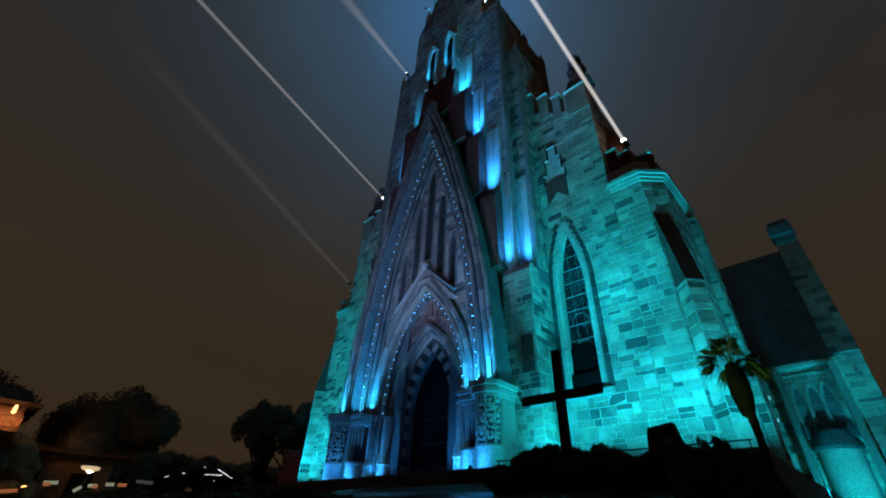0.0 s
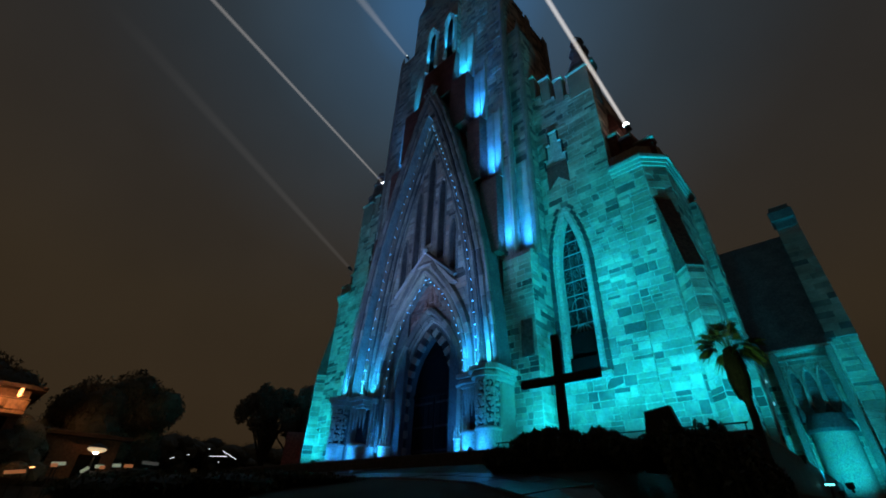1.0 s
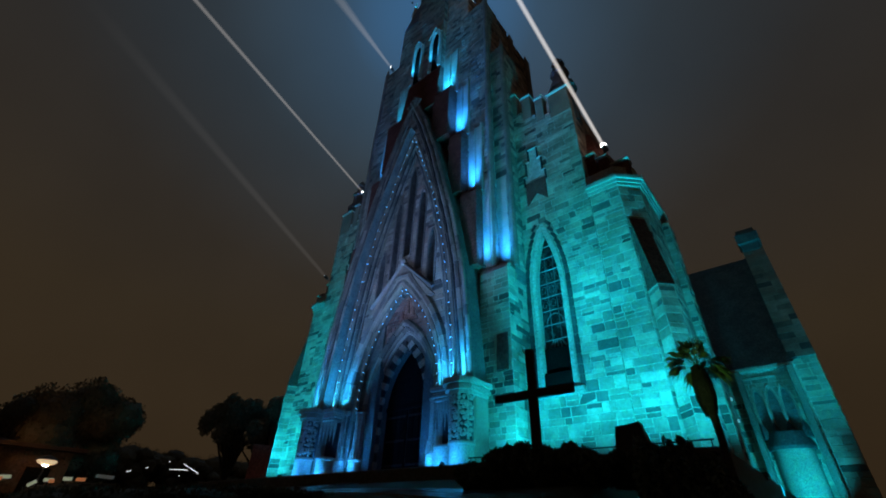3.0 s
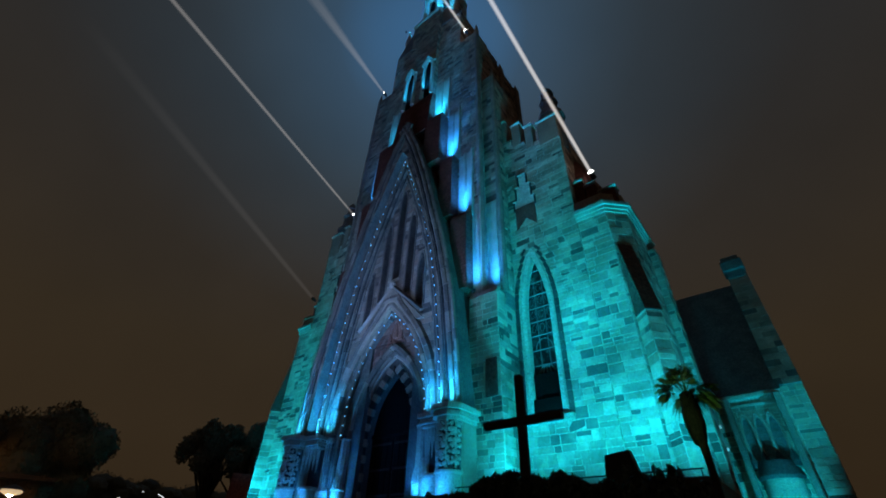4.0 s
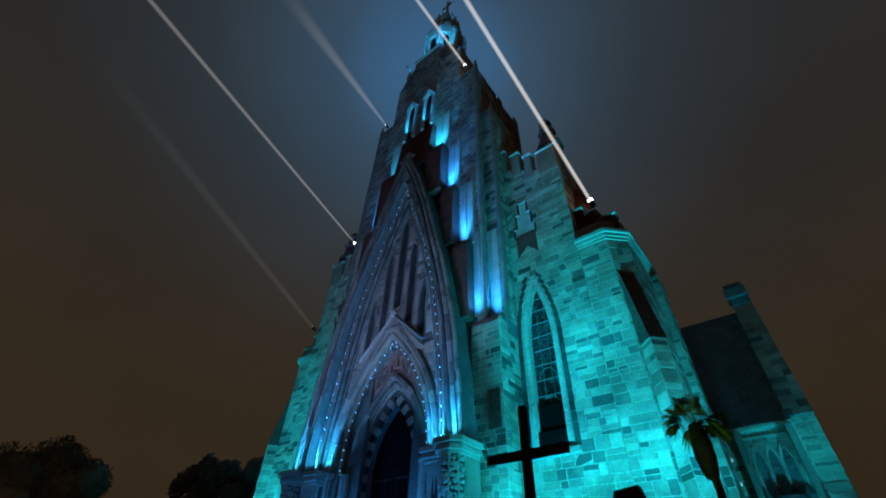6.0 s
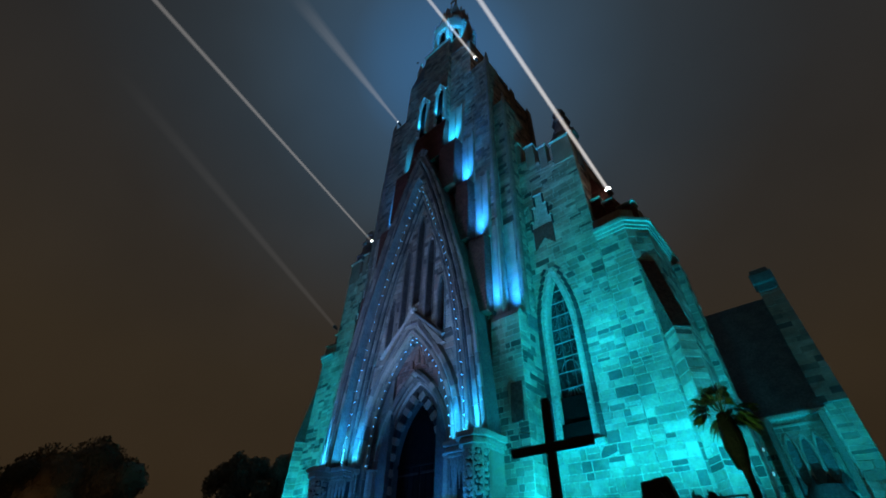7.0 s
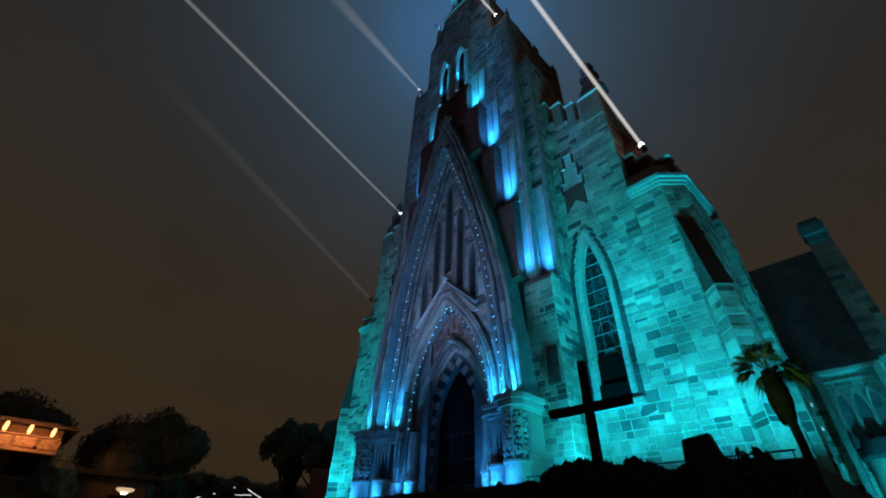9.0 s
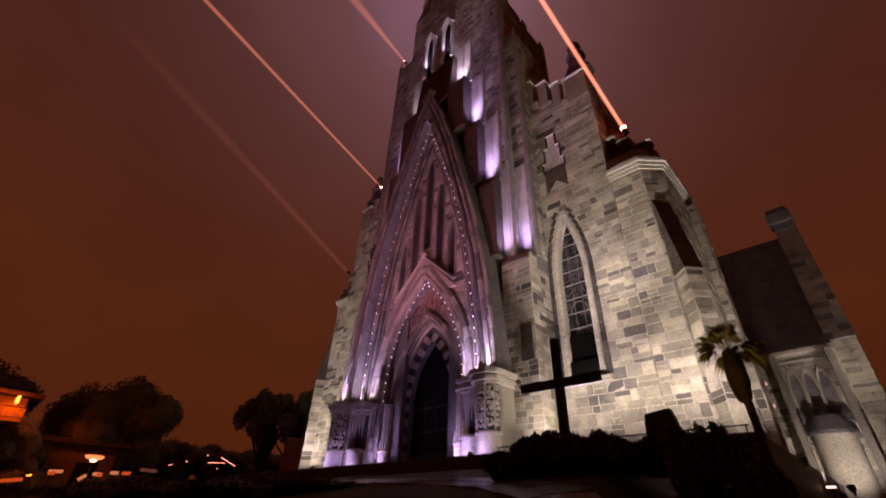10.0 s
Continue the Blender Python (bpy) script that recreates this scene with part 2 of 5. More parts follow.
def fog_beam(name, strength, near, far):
    """Light scattered by the fog along a searchlight's cone, put into glowing surfaces: thin, fading with the distance
    along the beam (local z).
    """
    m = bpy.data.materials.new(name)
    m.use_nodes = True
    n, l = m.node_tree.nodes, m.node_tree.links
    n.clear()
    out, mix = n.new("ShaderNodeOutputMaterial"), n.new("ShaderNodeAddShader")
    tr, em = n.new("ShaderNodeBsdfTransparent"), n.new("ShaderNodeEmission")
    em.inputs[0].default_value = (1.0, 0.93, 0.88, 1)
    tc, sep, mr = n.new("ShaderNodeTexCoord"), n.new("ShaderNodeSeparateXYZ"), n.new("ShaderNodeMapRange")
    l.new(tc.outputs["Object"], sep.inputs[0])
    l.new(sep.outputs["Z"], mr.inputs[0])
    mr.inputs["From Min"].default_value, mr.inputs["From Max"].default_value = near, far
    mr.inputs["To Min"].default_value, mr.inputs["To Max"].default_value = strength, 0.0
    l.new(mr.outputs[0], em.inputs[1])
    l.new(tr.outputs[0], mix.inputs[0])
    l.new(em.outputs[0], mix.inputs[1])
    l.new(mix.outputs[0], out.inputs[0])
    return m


# ------------------------------------------------------------------ building helpers
Z = Vector((0, 0, 1))


def part(name, bm, material, parent=None, label="", smooth=False):
    me = bpy.data.meshes.new(name)
    bmesh.ops.remove_doubles(bm, verts=bm.verts, dist=0.0002)
    bmesh.ops.recalc_face_normals(bm, faces=bm.faces)
    bm.to_mesh(me)
    bm.free()
    me.materials.append(material)
    if smooth:
        me.polygons.foreach_set("use_smooth", [True] * len(me.polygons))
    ob = new(name, me)
    ob.parent = parent
    return tagged(ob, label)


def raw_part(name, verts, faces, material, parent=None, label=""):
    me = bpy.data.meshes.new(name)
    me.from_pydata(verts, [], faces)
    me.materials.append(material)
    ob = new(name, me)
    ob.parent = parent
    return tagged(ob, label)


def box(bm, x0, x1, y0, y1, z0, z1, bevel=0.0, m=None):
    vs = [bm.verts.new((x, y, z)) for z in (z0, z1) for x, y in ((x0, y0), (x1, y0), (x1, y1), (x0, y1))]
    fs = [bm.faces.new([vs[i] for i in f]) for f in ((3, 2, 1, 0), (4, 5, 6, 7), (0, 1, 5, 4), (1, 2, 6, 5), (2, 3, 7, 6), (3, 0, 4, 7))]
    if bevel:
        es = list({e for f in fs for e in f.edges})
        got = bmesh.ops.bevel(bm, geom=es, offset=bevel, segments=1, affect="EDGES")
        vs = list({v for v in vs if v.is_valid} | set(got["verts"]))
    if m is not None:
        for v in vs:
            v.co = m @ v.co
    return vs


def loft(bm, rings, cap=True):
    """Skin closed rings of equal length one after another."""
    rows = [[bm.verts.new(p) for p in ring] for ring in rings]
    k = len(rows[0])
    for a, b in zip(rows, rows[1:]):
        for i in range(k):
            bm.faces.new((a[i], a[(i + 1) % k], b[(i + 1) % k], b[i]))
    if cap:
        bm.faces.new(rows[0][::-1])
        bm.faces.new(rows[-1])


def ngon(cx, cy, z, r, k=8, turn=None):
    turn = math.pi / k if turn is None else turn
    return [(cx + r * math.cos(turn + math.tau * i / k), cy + r * math.sin(turn + math.tau * i / k), z) for i in range(k)]


def tube(bm, pts, r, k=6, r2=None):
    pts = [Vector(p) for p in pts]
    rings = []
    for i, p in enumerate(pts):
        d = (pts[min(i + 1, len(pts) - 1)] - pts[max(i - 1, 0)]).normalized()
        a = d.cross(Vector((0, 1, 0)) if abs(d.y) < 0.9 else Vector((1, 0, 0))).normalized()
        b = d.cross(a)
        q = r if r2 is None else r + (r2 - r) * i / (len(pts) - 1)
        rings.append([p + a * q * math.cos(math.tau * j / k) + b * q * math.sin(math.tau * j / k) for j in range(k)])
    loft(bm, rings)


def pointed(half, spring, apex):
    """Half-width of a pointed arch by height."""
    h = apex - spring
    r = (half * half + h * h) / (2 * half)
    def width(z):
        if z <= spring:
            return half
        if z >= apex:
            return 0.0
        return max(0.0, math.sqrt(max(0, r * r - (z - spring) ** 2)) - (r - half))
    width.spring, width.apex, width.half = spring, apex, half
    return width


def table(*pairs):
    zs, ws = [p[0] for p in pairs], [p[1] for p in pairs]
    def width(z):
        return float(np.interp(z, zs, ws))
    width.apex = zs[-1]
    return width


def curve_of(width, z0, y, grow=0.0, steps=26, side=0, cx=0.0):
    """Points along an arch from the left foot over the apex to the right foot."""
    zs = [z0 + (width.apex - z0) * (1 - (1 - i / steps) ** 1.5) for i in range(steps + 1)]
    left = [(cx - width(z) - grow, y, z + grow * 1.2 * (i / steps) ** 6) for i, z in enumerate(zs)]
    right = [(2 * cx - x, y, z) for x, y, z in reversed(left[:-1])]
    left[-1] = (cx, y, left[-1][2])
    return left if side < 0 else [left[-1]] + right if side > 0 else left + right


def minus(spans, holes):
    """spans(z) with holes cut out: (centre, width function, bottom)."""
    def got(z):
        rest = list(spans(z))
        for c, w, bottom in holes:
            h = w(z) if z >= bottom and z < w.apex else 0
            if h <= 0.02:
                continue
            cut = []
            for a, b in rest:
                if c + h <= a or c - h >= b:
                    cut.append((a, b))
                    continue
                if c - h > a:
                    cut.append((a, c - h))
                if c + h < b:
                    cut.append((c + h, b))
            rest = cut
        return rest
    return got


class Face:
    """An upright wall face: origin, the way along it and outwards."""
    def __init__(self, o, u, n):
        self.o, self.u, self.n = Vector(o), Vector(u).normalized(), Vector(n).normalized()

    def at(self, a, z, out=0.0):
        return self.o + self.u * a + Z * z + self.n * out


FRONT = lambda y: Face((0, y, 0), (1, 0, 0), (0, -1, 0))


def row_spans(spans, za, zb):
    e = 1e-6
    lo, mid, hi = spans(za + e), spans((za + zb) / 2), spans(zb - e)
    if len(lo) == len(mid) == len(hi):
        return [(l[0], l[1], h[0], h[1]) for l, h in zip(lo, hi)]
    return [(a, b, a, b) for a, b in mid]


def slab(bm, face, spans, z0, z1, out, back, step=0.3):
    """The solid body of a wall, row by row, from 'out' to 'back' along its outward way."""
    k = max(1, round((z1 - z0) / step))
    for i in range(k):
        za, zb = z0 + (z1 - z0) * i / k, z0 + (z1 - z0) * (i + 1) / k
        for a, b, c, d in row_spans(spans, za, zb):
            vs = [bm.verts.new(face.at(x, z, o)) for o in (out, back) for x, z in ((a, za), (b, za), (d, zb), (c, zb))]
            for f in ((0, 1, 2, 3), (7, 6, 5, 4), (0, 4, 5, 1), (1, 5, 6, 2), (2, 6, 7, 3), (3, 7, 4, 0)):
                bm.faces.new([vs[j] for j in f])


def stones(face, spans, z0, z1, rnd, course=(0.26, 0.48), length=(0.28, 0.92), proud=(0.002, 0.026), out=0.0, joint=0.008):
    """Courses of rough ashlar over a wall face: each stone eight corners, its front drawn in a little."""
    z = z0
    while z < z1 - 0.08:
        h = min(rnd.uniform(*course), z1 - z)
        if z1 - z - h < 0.14:
            h = z1 - z
        for a, b, c, d in row_spans(spans, z, z + h):
            wide = max(b - a, d - c)
            if wide < 0.06:
                continue
            cuts, x = [0.0], 0.0
            while True:
                x += rnd.uniform(*length) / wide
                if x > 1 - 0.3 / wide:
                    break
                cuts.append(x)
            cuts.append(1.0)
            for p, q in zip(cuts, cuts[1:]):
                cut = rnd.uniform(0.42, 0.58) if h > 0.3 and rnd.random() < 0.32 else 1.0
                for f, g in ((0.0, cut), (cut, 1.0)):
                    if g - f < 0.05:
                        continue
                    za, zb = z + h * f, z + h * g
                    la, lb, ua, ub = a + (c - a) * f, b + (d - b) * f, a + (c - a) * g, b + (d - b) * g
                    corner = [(la + (lb - la) * p + joint, za + joint), (la + (lb - la) * q - joint, za + joint),
                              (ua + (ub - ua) * q - joint, zb - joint), (ua + (ub - ua) * p + joint, zb - joint)]
                    if corner[1][0] - corner[0][0] < 0.03 and corner[2][0] - corner[3][0] < 0.03:
                        continue
                    if p > 0 and q < 1:
                        corner = [(u + rnd.uniform(-0.01, 0.01), w + rnd.uniform(-0.012, 0.012)) for u, w in corner]
                    mx, mz, push = sum(v[0] for v in corner) / 4, (za + zb) / 2, out + rnd.uniform(*proud)
                    yield ([face.at(u, w, out - 0.012) for u, w in corner]
                           + [face.at(u + (mx - u) * 0.06, w + (mz - w) * 0.1, push + rnd.uniform(-0.006, 0.006)) for u, w in corner])
        z += h


STONE_FACES = ((4, 5, 6, 7), (0, 1, 5, 4), (1, 2, 6, 5), (2, 3, 7, 6), (3, 0, 4, 7))


def skin(name, rows, material, parent, label=""):
    verts, faces = [], []
    for s in rows:
        k = len(verts)
        verts += s
        faces += [tuple(k + i for i in f) for f in STONE_FACES]
    ob = raw_part(name, verts, faces, material, parent, label)
    ob["kind"] = "stuff"
    return ob


def rect(a, b):
    return lambda z: [(a, b)]


# ------------------------------------------------------------------ ground
def height(x, y):
    """A bank that climbs from the street, where the camera stands, to the terrace of the church, and far hills."""
    t = min(1, max(0, (y + 13.5) / 12.6))
    near = -3.5 + 3.1 * t ** 0.55
    d = math.hypot(x - 15, y + 13)
    far = max(0, d - 34) * 0.045
    left, right = min(1, max(0, (-9 - x) / 16)), min(1, max(0, (x - 13.0) / 1.1))
    low = -3.5 + 2.2 * min(1, max(0, (y + 13.5) / 24))
    base = near * (1 - right) + low * right
    base = base * (1 - left) + (-3.2 + min(2.6, max(0, y + 6) * 0.04)) * left
    return base + min(far, 30)


def ground():
    bm = bmesh.new()
    ticks = [-2500, -900, -400, -220, -140, -95, -70, -55] + [-48 + 1.5 * i for i in range(58)] + [45, 60, 80, 110, 160, 260, 500, 1000, 2500]
    grid = [[bm.verts.new((x, y, height(x, y) - (0.25 if -13 < x < 13 and y > 0.5 and y < 30 else 0))) for x in ticks] for y in ticks]
    for i in range(len(ticks) - 1):
        for j in range(len(ticks) - 1):
            bm.faces.new((grid[i][j], grid[i][j + 1], grid[i + 1][j + 1], grid[i + 1][j]))
    tagged(part("ground", bm, M_GROUND, smooth=True), "dark grassy bank rising from the street to the church", "ground", kind="structure")
    # a wet path of basalt flags climbing past the hedge to the door
    path = tagged(new("pavement"), "rain-wet basalt path climbing to the church door", "path", kind="structure")
    rnd = random.Random(4)
    line = [Vector(p) for p in ((13.2, -8.9), (12.45, -8.55), (10.95, -7.5), (9.15, -6.8), (6.65, -6.2), (3.5, -5.7), (1.6, -3.6), (0.4, -1.4))]
    for p, q in zip(line, line[1:]):
        n = max(1, round((q - p).length / 0.75))
        u = (q - p).normalized()
        w = Vector((-u.y, u.x))
        for i in range(n):
            a, b_ = p.lerp(q, i / n) + u * 0.008, p.lerp(q, (i + 1) / n) - u * 0.008
            for k in range(2):
                c0, c1 = -0.45 + k * 0.45 + 0.008, k * 0.45 - 0.008
                lift = rnd.uniform(0.03, 0.042)
                ring = [(v.x, v.y, height(v.x, v.y) + lift + rnd.uniform(-0.004, 0.004)) for v in (a + w * c0, b_ + w * c0, b_ + w * c1, a + w * c1)]
                bm = bmesh.new()
                loft(bm, [[(x, y, z - 0.15) for x, y, z in ring], ring])
                part("flagstone", bm, M_WET, path)
    bm = bmesh.new()
    box(bm, -13.4, 13.4, -1.3, 24, -1.5, -0.02, 0.03)
    tagged(part("terrace", bm, M_TERRACE), "low wet stone terrace under the church walls", "terrace", kind="structure")


ground()

# ------------------------------------------------------------------ the church
church = tagged(new("cathedral"), "gothic stone cathedral with pointed portal, lit teal and blue at night", "cathedral")
RND = random.Random(11)


def group_part(name, bm, material, label="", parent=None):
    return part(name, bm, material, parent or church, label)


OUTER = table((0, 5.35), (3.5, 5.35), (6, 5.1), (9, 4.75), (12, 4.15), (14.5, 3.5), (18, 2.6), (21.5, 1.5), (25.4, 0.0))
LIGHTS = table((0, 3.97), (4, 3.97), (6, 3.83), (8.5, 3.53), (10.2, 3.25), (12.1, 2.92), (14.5, 2.3), (17, 1.5), (19.5, 0.62), (21.25, 0.0))
PORCH = pointed(2.92, 3.3, 9.4)
INNER = pointed(2.3, 3.2, 7.25)
DOORWAY = pointed(1.5, 3.0, 6.0)
FIELD, TYMP, JAMB = 0.80, 1.35, 1.60      # depth of the gable field, the tympanum and the door wall
LANCETS = [(0.0, pointed(0.27, 17.1, 18.6), 11.3), (-1.02, pointed(0.25, 14.8, 16.1), 10.2), (1.02, pointed(0.25, 14.8, 16.1), 10.2),
           (-2.0, pointed(0.25, 11.2, 12.5), 9.0), (2.0, pointed(0.25, 11.2, 12.5), 9.0)]


def portal():
    wall = tagged(new("portal"), "steep pointed portal gable of ashlar darkened with shade")
    wall.parent = church
    gable = lambda z: [(-OUTER(z), OUTER(z))]
    field = lambda z: [(-LIGHTS(z) - 0.5, LIGHTS(z) + 0.5)]
    porch = lambda z: [(-PORCH(z), PORCH(z))] if PORCH(z) > 0.03 else []
    arch = lambda z: [(-INNER(z), INNER(z))] if INNER(z) > 0.03 else []
    bm = bmesh.new()
    wider = lambda z: LIGHTS(z) + 0.42 if z < 21.2 else 0.42 * (21.9 - z) / 0.7
    wider.apex = 21.9
    a = minus(gable, [(0, wider, -1)])
    b = minus(field, [(0, PORCH, -1)] + LANCETS)
    c = minus(porch, [(0, INNER, -1)])
    d = minus(arch, [(0, DOORWAY, -1)])
    bm.free()
    for y, spans, top, back, step in ((0, a, 25.4, -0.95, 0.3), (FIELD, b, 21.9, -0.9, 0.25), (TYMP, c, 9.4, -0.5, 0.2), (JAMB, d, 7.25, -0.45, 0.15)):
        bm = bmesh.new()
        slab(bm, FRONT(y), spans, 0, top, 0, back, step)
        group_part("portal_wall", bm, M_CORE, parent=wall)
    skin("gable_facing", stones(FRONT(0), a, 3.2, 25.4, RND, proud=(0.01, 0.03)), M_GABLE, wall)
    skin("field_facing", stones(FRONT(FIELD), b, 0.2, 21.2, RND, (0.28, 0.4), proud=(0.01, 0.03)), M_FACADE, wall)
    skin("tympanum_facing", stones(FRONT(TYMP), c, 0.2, 9.0, RND, (0.25, 0.35), (0.25, 0.5), proud=(0.01, 0.03)), M_TYMP, wall)
    # mouldings that follow the gable and the arches
    rnd = random.Random(17)
    # the dark mouldings carry groove shade between the shafts in their colour
    for w, z0, y, grow, r, mat in [(OUTER, 3.3, 0.02, -0.05, 0.09, M_TRIM), (OUTER, 3.15, 0.05, -0.36, 0.17, M_TRIM), (OUTER, 3.15, 0.0, -0.60, 0.07, M_QUOIN_SHADE), (OUTER, 3.15, -0.02, -0.74, 0.06, M_TRIM),
                                   (LIGHTS, 3.15, 0.52, 0.08, 0.15, M_TRIM), (LIGHTS, 3.15, 0.56, -0.12, 0.07, M_QUOIN_SHADE), (LIGHTS, 3.3, 0.62, -0.24, 0.08, M_TRIM),
                                   (LIGHTS, 3.3, 0.70, -0.38, 0.07, M_QUOIN_SHADE), (LIGHTS, 3.3, 0.76, -0.50, 0.08, M_RIB), (PORCH, 3.05, 0.76, 0.52, 0.24, M_TRIM),
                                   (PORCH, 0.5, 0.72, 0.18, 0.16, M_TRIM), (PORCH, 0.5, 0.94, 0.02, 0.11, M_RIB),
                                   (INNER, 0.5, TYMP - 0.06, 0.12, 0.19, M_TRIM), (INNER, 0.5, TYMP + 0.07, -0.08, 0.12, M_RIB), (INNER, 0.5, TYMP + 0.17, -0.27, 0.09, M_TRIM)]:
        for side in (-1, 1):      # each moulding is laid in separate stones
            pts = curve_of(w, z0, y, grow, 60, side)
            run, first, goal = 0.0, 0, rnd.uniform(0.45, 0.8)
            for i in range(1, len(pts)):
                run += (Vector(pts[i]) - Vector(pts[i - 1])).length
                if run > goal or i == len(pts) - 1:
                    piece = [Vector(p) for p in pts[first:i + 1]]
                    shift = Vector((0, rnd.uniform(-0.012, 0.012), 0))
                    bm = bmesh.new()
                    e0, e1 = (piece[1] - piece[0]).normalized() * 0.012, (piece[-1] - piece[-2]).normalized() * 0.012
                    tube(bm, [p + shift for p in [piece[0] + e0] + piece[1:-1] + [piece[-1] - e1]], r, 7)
                    part("arch_stone", bm, M_QUOIN_SHADE if mat is M_QUOIN_SHADE else M_TRIM if mat is M_TRIM and r < 0.15 and w is INNER else M_ARCH, wall)
                    run, first, goal = 0.0, i, rnd.uniform(0.45, 0.8)
    # alternating voussoirs round the doorway
    rnd = random.Random(3)
    pts = curve_of(DOORWAY, 0.3, JAMB - 0.04, 0.22, 120)
    run, last, k = 0.0, 0.0, 0
    for p, q in zip(pts, pts[1:]):
        run += (Vector(q) - Vector(p)).length
        if run - last > 0.34:
            last, k = run, k + 1
            dirn = (Vector(q) - Vector(p)).normalized()
            ang = math.atan2(dirn.z, dirn.x)
            bm = bmesh.new()
            wide = 0.22 if k % 2 else 0.19
            box(bm, -0.165, 0.165, -0.13 if k % 2 else -0.09, 0.12, -wide, wide, 0.02, Matrix.Translation(p) @ Matrix.Rotation(-ang, 4, "Y"))
            part("voussoir", bm, M_TRIM if k % 2 else M_QUOIN_SHADE, wall)
    # small gable over the porch arch, with its copings
    for s in (-1, 1):
        bm = bmesh.new()
        a0, a1 = Vector((2.35 * s, 0.64, 8.6)), Vector((0, 0.64, 10.85))
        tube(bm, [a0, a0.lerp(a1, 0.5), a1], 0.12, 4)
        part("coping", bm, M_ARCH, wall)
        bm = bmesh.new()
        slab(bm, FRONT(0.60), lambda z: [(min(s * 2.4 * (10.8 - z) / 2.6, s * PORCH(z) * 1.02), max(s * 2.4 * (10.8 - z) / 2.6, s * PORCH(z) * 1.02))]
             if 2.4 * (10.8 - z) / 2.6 > PORCH(z) * 1.02 else [], 8.15, 10.8, 0, -0.25, 0.15)
        part("spandrel", bm, M_FACADE, wall)
    bm = bmesh.new()
    loft(bm, [ngon(0, 0.62, 10.7, 0.16), ngon(0, 0.62, 10.95, 0.22), ngon(0, 0.62, 11.25, 0.05)])
    part("finial", bm, M_TRIM, wall)
    # relief in the tympanum: a plain carved group in red stone
    bm = bmesh.new()
    slab(bm, FRONT(TYMP - 0.04), lambda z: [(-0.9 * (9 - z) / 1.9, 0.9 * (9 - z) / 1.9)], 7.55, 8.95, 0, -0.2, 0.2)
    for x, z, w, h in ((0, 7.9, 0.16, 0.85), (-0.42, 7.7, 0.14, 0.5), (0.42, 7.7, 0.14, 0.5)):
        loft(bm, [[(px, py * 0.5 + TYMP - 0.57, pz) for px, py, pz in ngon(x, 1.0, z + h * f, w * g)] for f, g in ((0, 1), (0.5, 0.9), (0.75, 0.5), (0.86, 0.55), (1, 0.15))])
    part("tympanum_relief", bm, M_RED, wall, "carved red stone relief above the door")
    # lancet panes, the inner darkness put into their near-black colour
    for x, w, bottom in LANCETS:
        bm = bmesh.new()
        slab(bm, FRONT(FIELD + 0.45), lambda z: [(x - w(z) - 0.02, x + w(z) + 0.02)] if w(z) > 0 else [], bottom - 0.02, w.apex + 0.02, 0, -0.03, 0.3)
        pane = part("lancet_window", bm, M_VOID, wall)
        for side in (-1, 1):
            bm = bmesh.new()
            tube(bm, curve_of(w, bottom, FIELD - 0.03, 0.06, 12, side, x), 0.055, 6)
            part("frame", bm, M_RIB, pane)
    # door: two leaves with boards, straps and a head panel
    door = tagged(new("church_door"), "tall black oak double door under a pointed arch")
    door.parent = church
    for s in (-1, 1):
        leaf = None
        for i in range(4):
            bm = bmesh.new()
            x0 = s * (0.03 + i * 0.37)
            box(bm, min(x0, x0 + s * 0.355), max(x0, x0 + s * 0.355), 1.92, 1.99, 0.02, 3.05, 0.015)
            part("board", bm, M_DOOR, door)
        for z in (0.55, 1.6, 2.7):
            bm = bmesh.new()
            box(bm, min(s * 0.1, s * 1.4), max(s * 0.1, s * 1.4), 1.89, 1.92, z, z + 0.09, 0.008)
            part("strap_hinge", bm, M_IRON, door)
    bm = bmesh.new()
    box(bm, -1.52, 1.52, 1.86, 1.99, 3.05, 3.25, 0.02)
    part("transom", bm, M_DOOR, door)
    bm = bmesh.new()
    slab(bm, FRONT(1.94), lambda z: [(-DOORWAY(z), DOORWAY(z))] if DOORWAY(z) > 0 else [], 3.25, 5.95, 0, -0.05, 0.2)
    part("door_head", bm, M_DOOR, door)
    # pinnacled piers with capitals and round plinths either side
    for s in (-1, 1):
        pier = tagged(new("portal_pier"), "carved portal pier with a heavy moulded capital")
        pier.parent = church
        bm = bmesh.new()
        box(bm, *sorted((4.38 * s, 5.42 * s)), 0.05, 1.5, 0.0, 2.6, 0.06)
        part("shaft", bm, M_FACADE, pier)
        bm = bmesh.new()
        box(bm, *sorted((2.98 * s, 4.38 * s)), 0.72, 1.4, 0, 3.0, 0.04)
        part("jamb", bm, M_FACADE, pier)
        bm = bmesh.new()                  # niche back between pier and jamb; recess shade put into its colour
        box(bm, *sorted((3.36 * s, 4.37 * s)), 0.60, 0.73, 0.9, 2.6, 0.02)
        part("niche_back", bm, M_QUOIN_SHADE, pier)
        for z0, z1, g in ((2.55, 2.68, 0.06), (2.68, 2.82, 0.16), (2.82, 2.92, 0.12), (2.92, 3.12, 0.24)):
            bm = bmesh.new()              # capital, canted at its outer corners, and its lower run over the niche
            x0, x1, y0 = 4.40 - g, 5.40 + g, -0.52 - g
            loft(bm, [[(x * s, y, z) for x, y in ((x0, 1.45), (x0, y0 + 0.34), (x0 + 0.34, y0), (x1 - 0.34, y0), (x1, y0 + 0.34), (x1, 1.45))] for z in (z0, z1)])
            part("capital_moulding", bm, M_TRIM, pier)
            bm = bmesh.new()
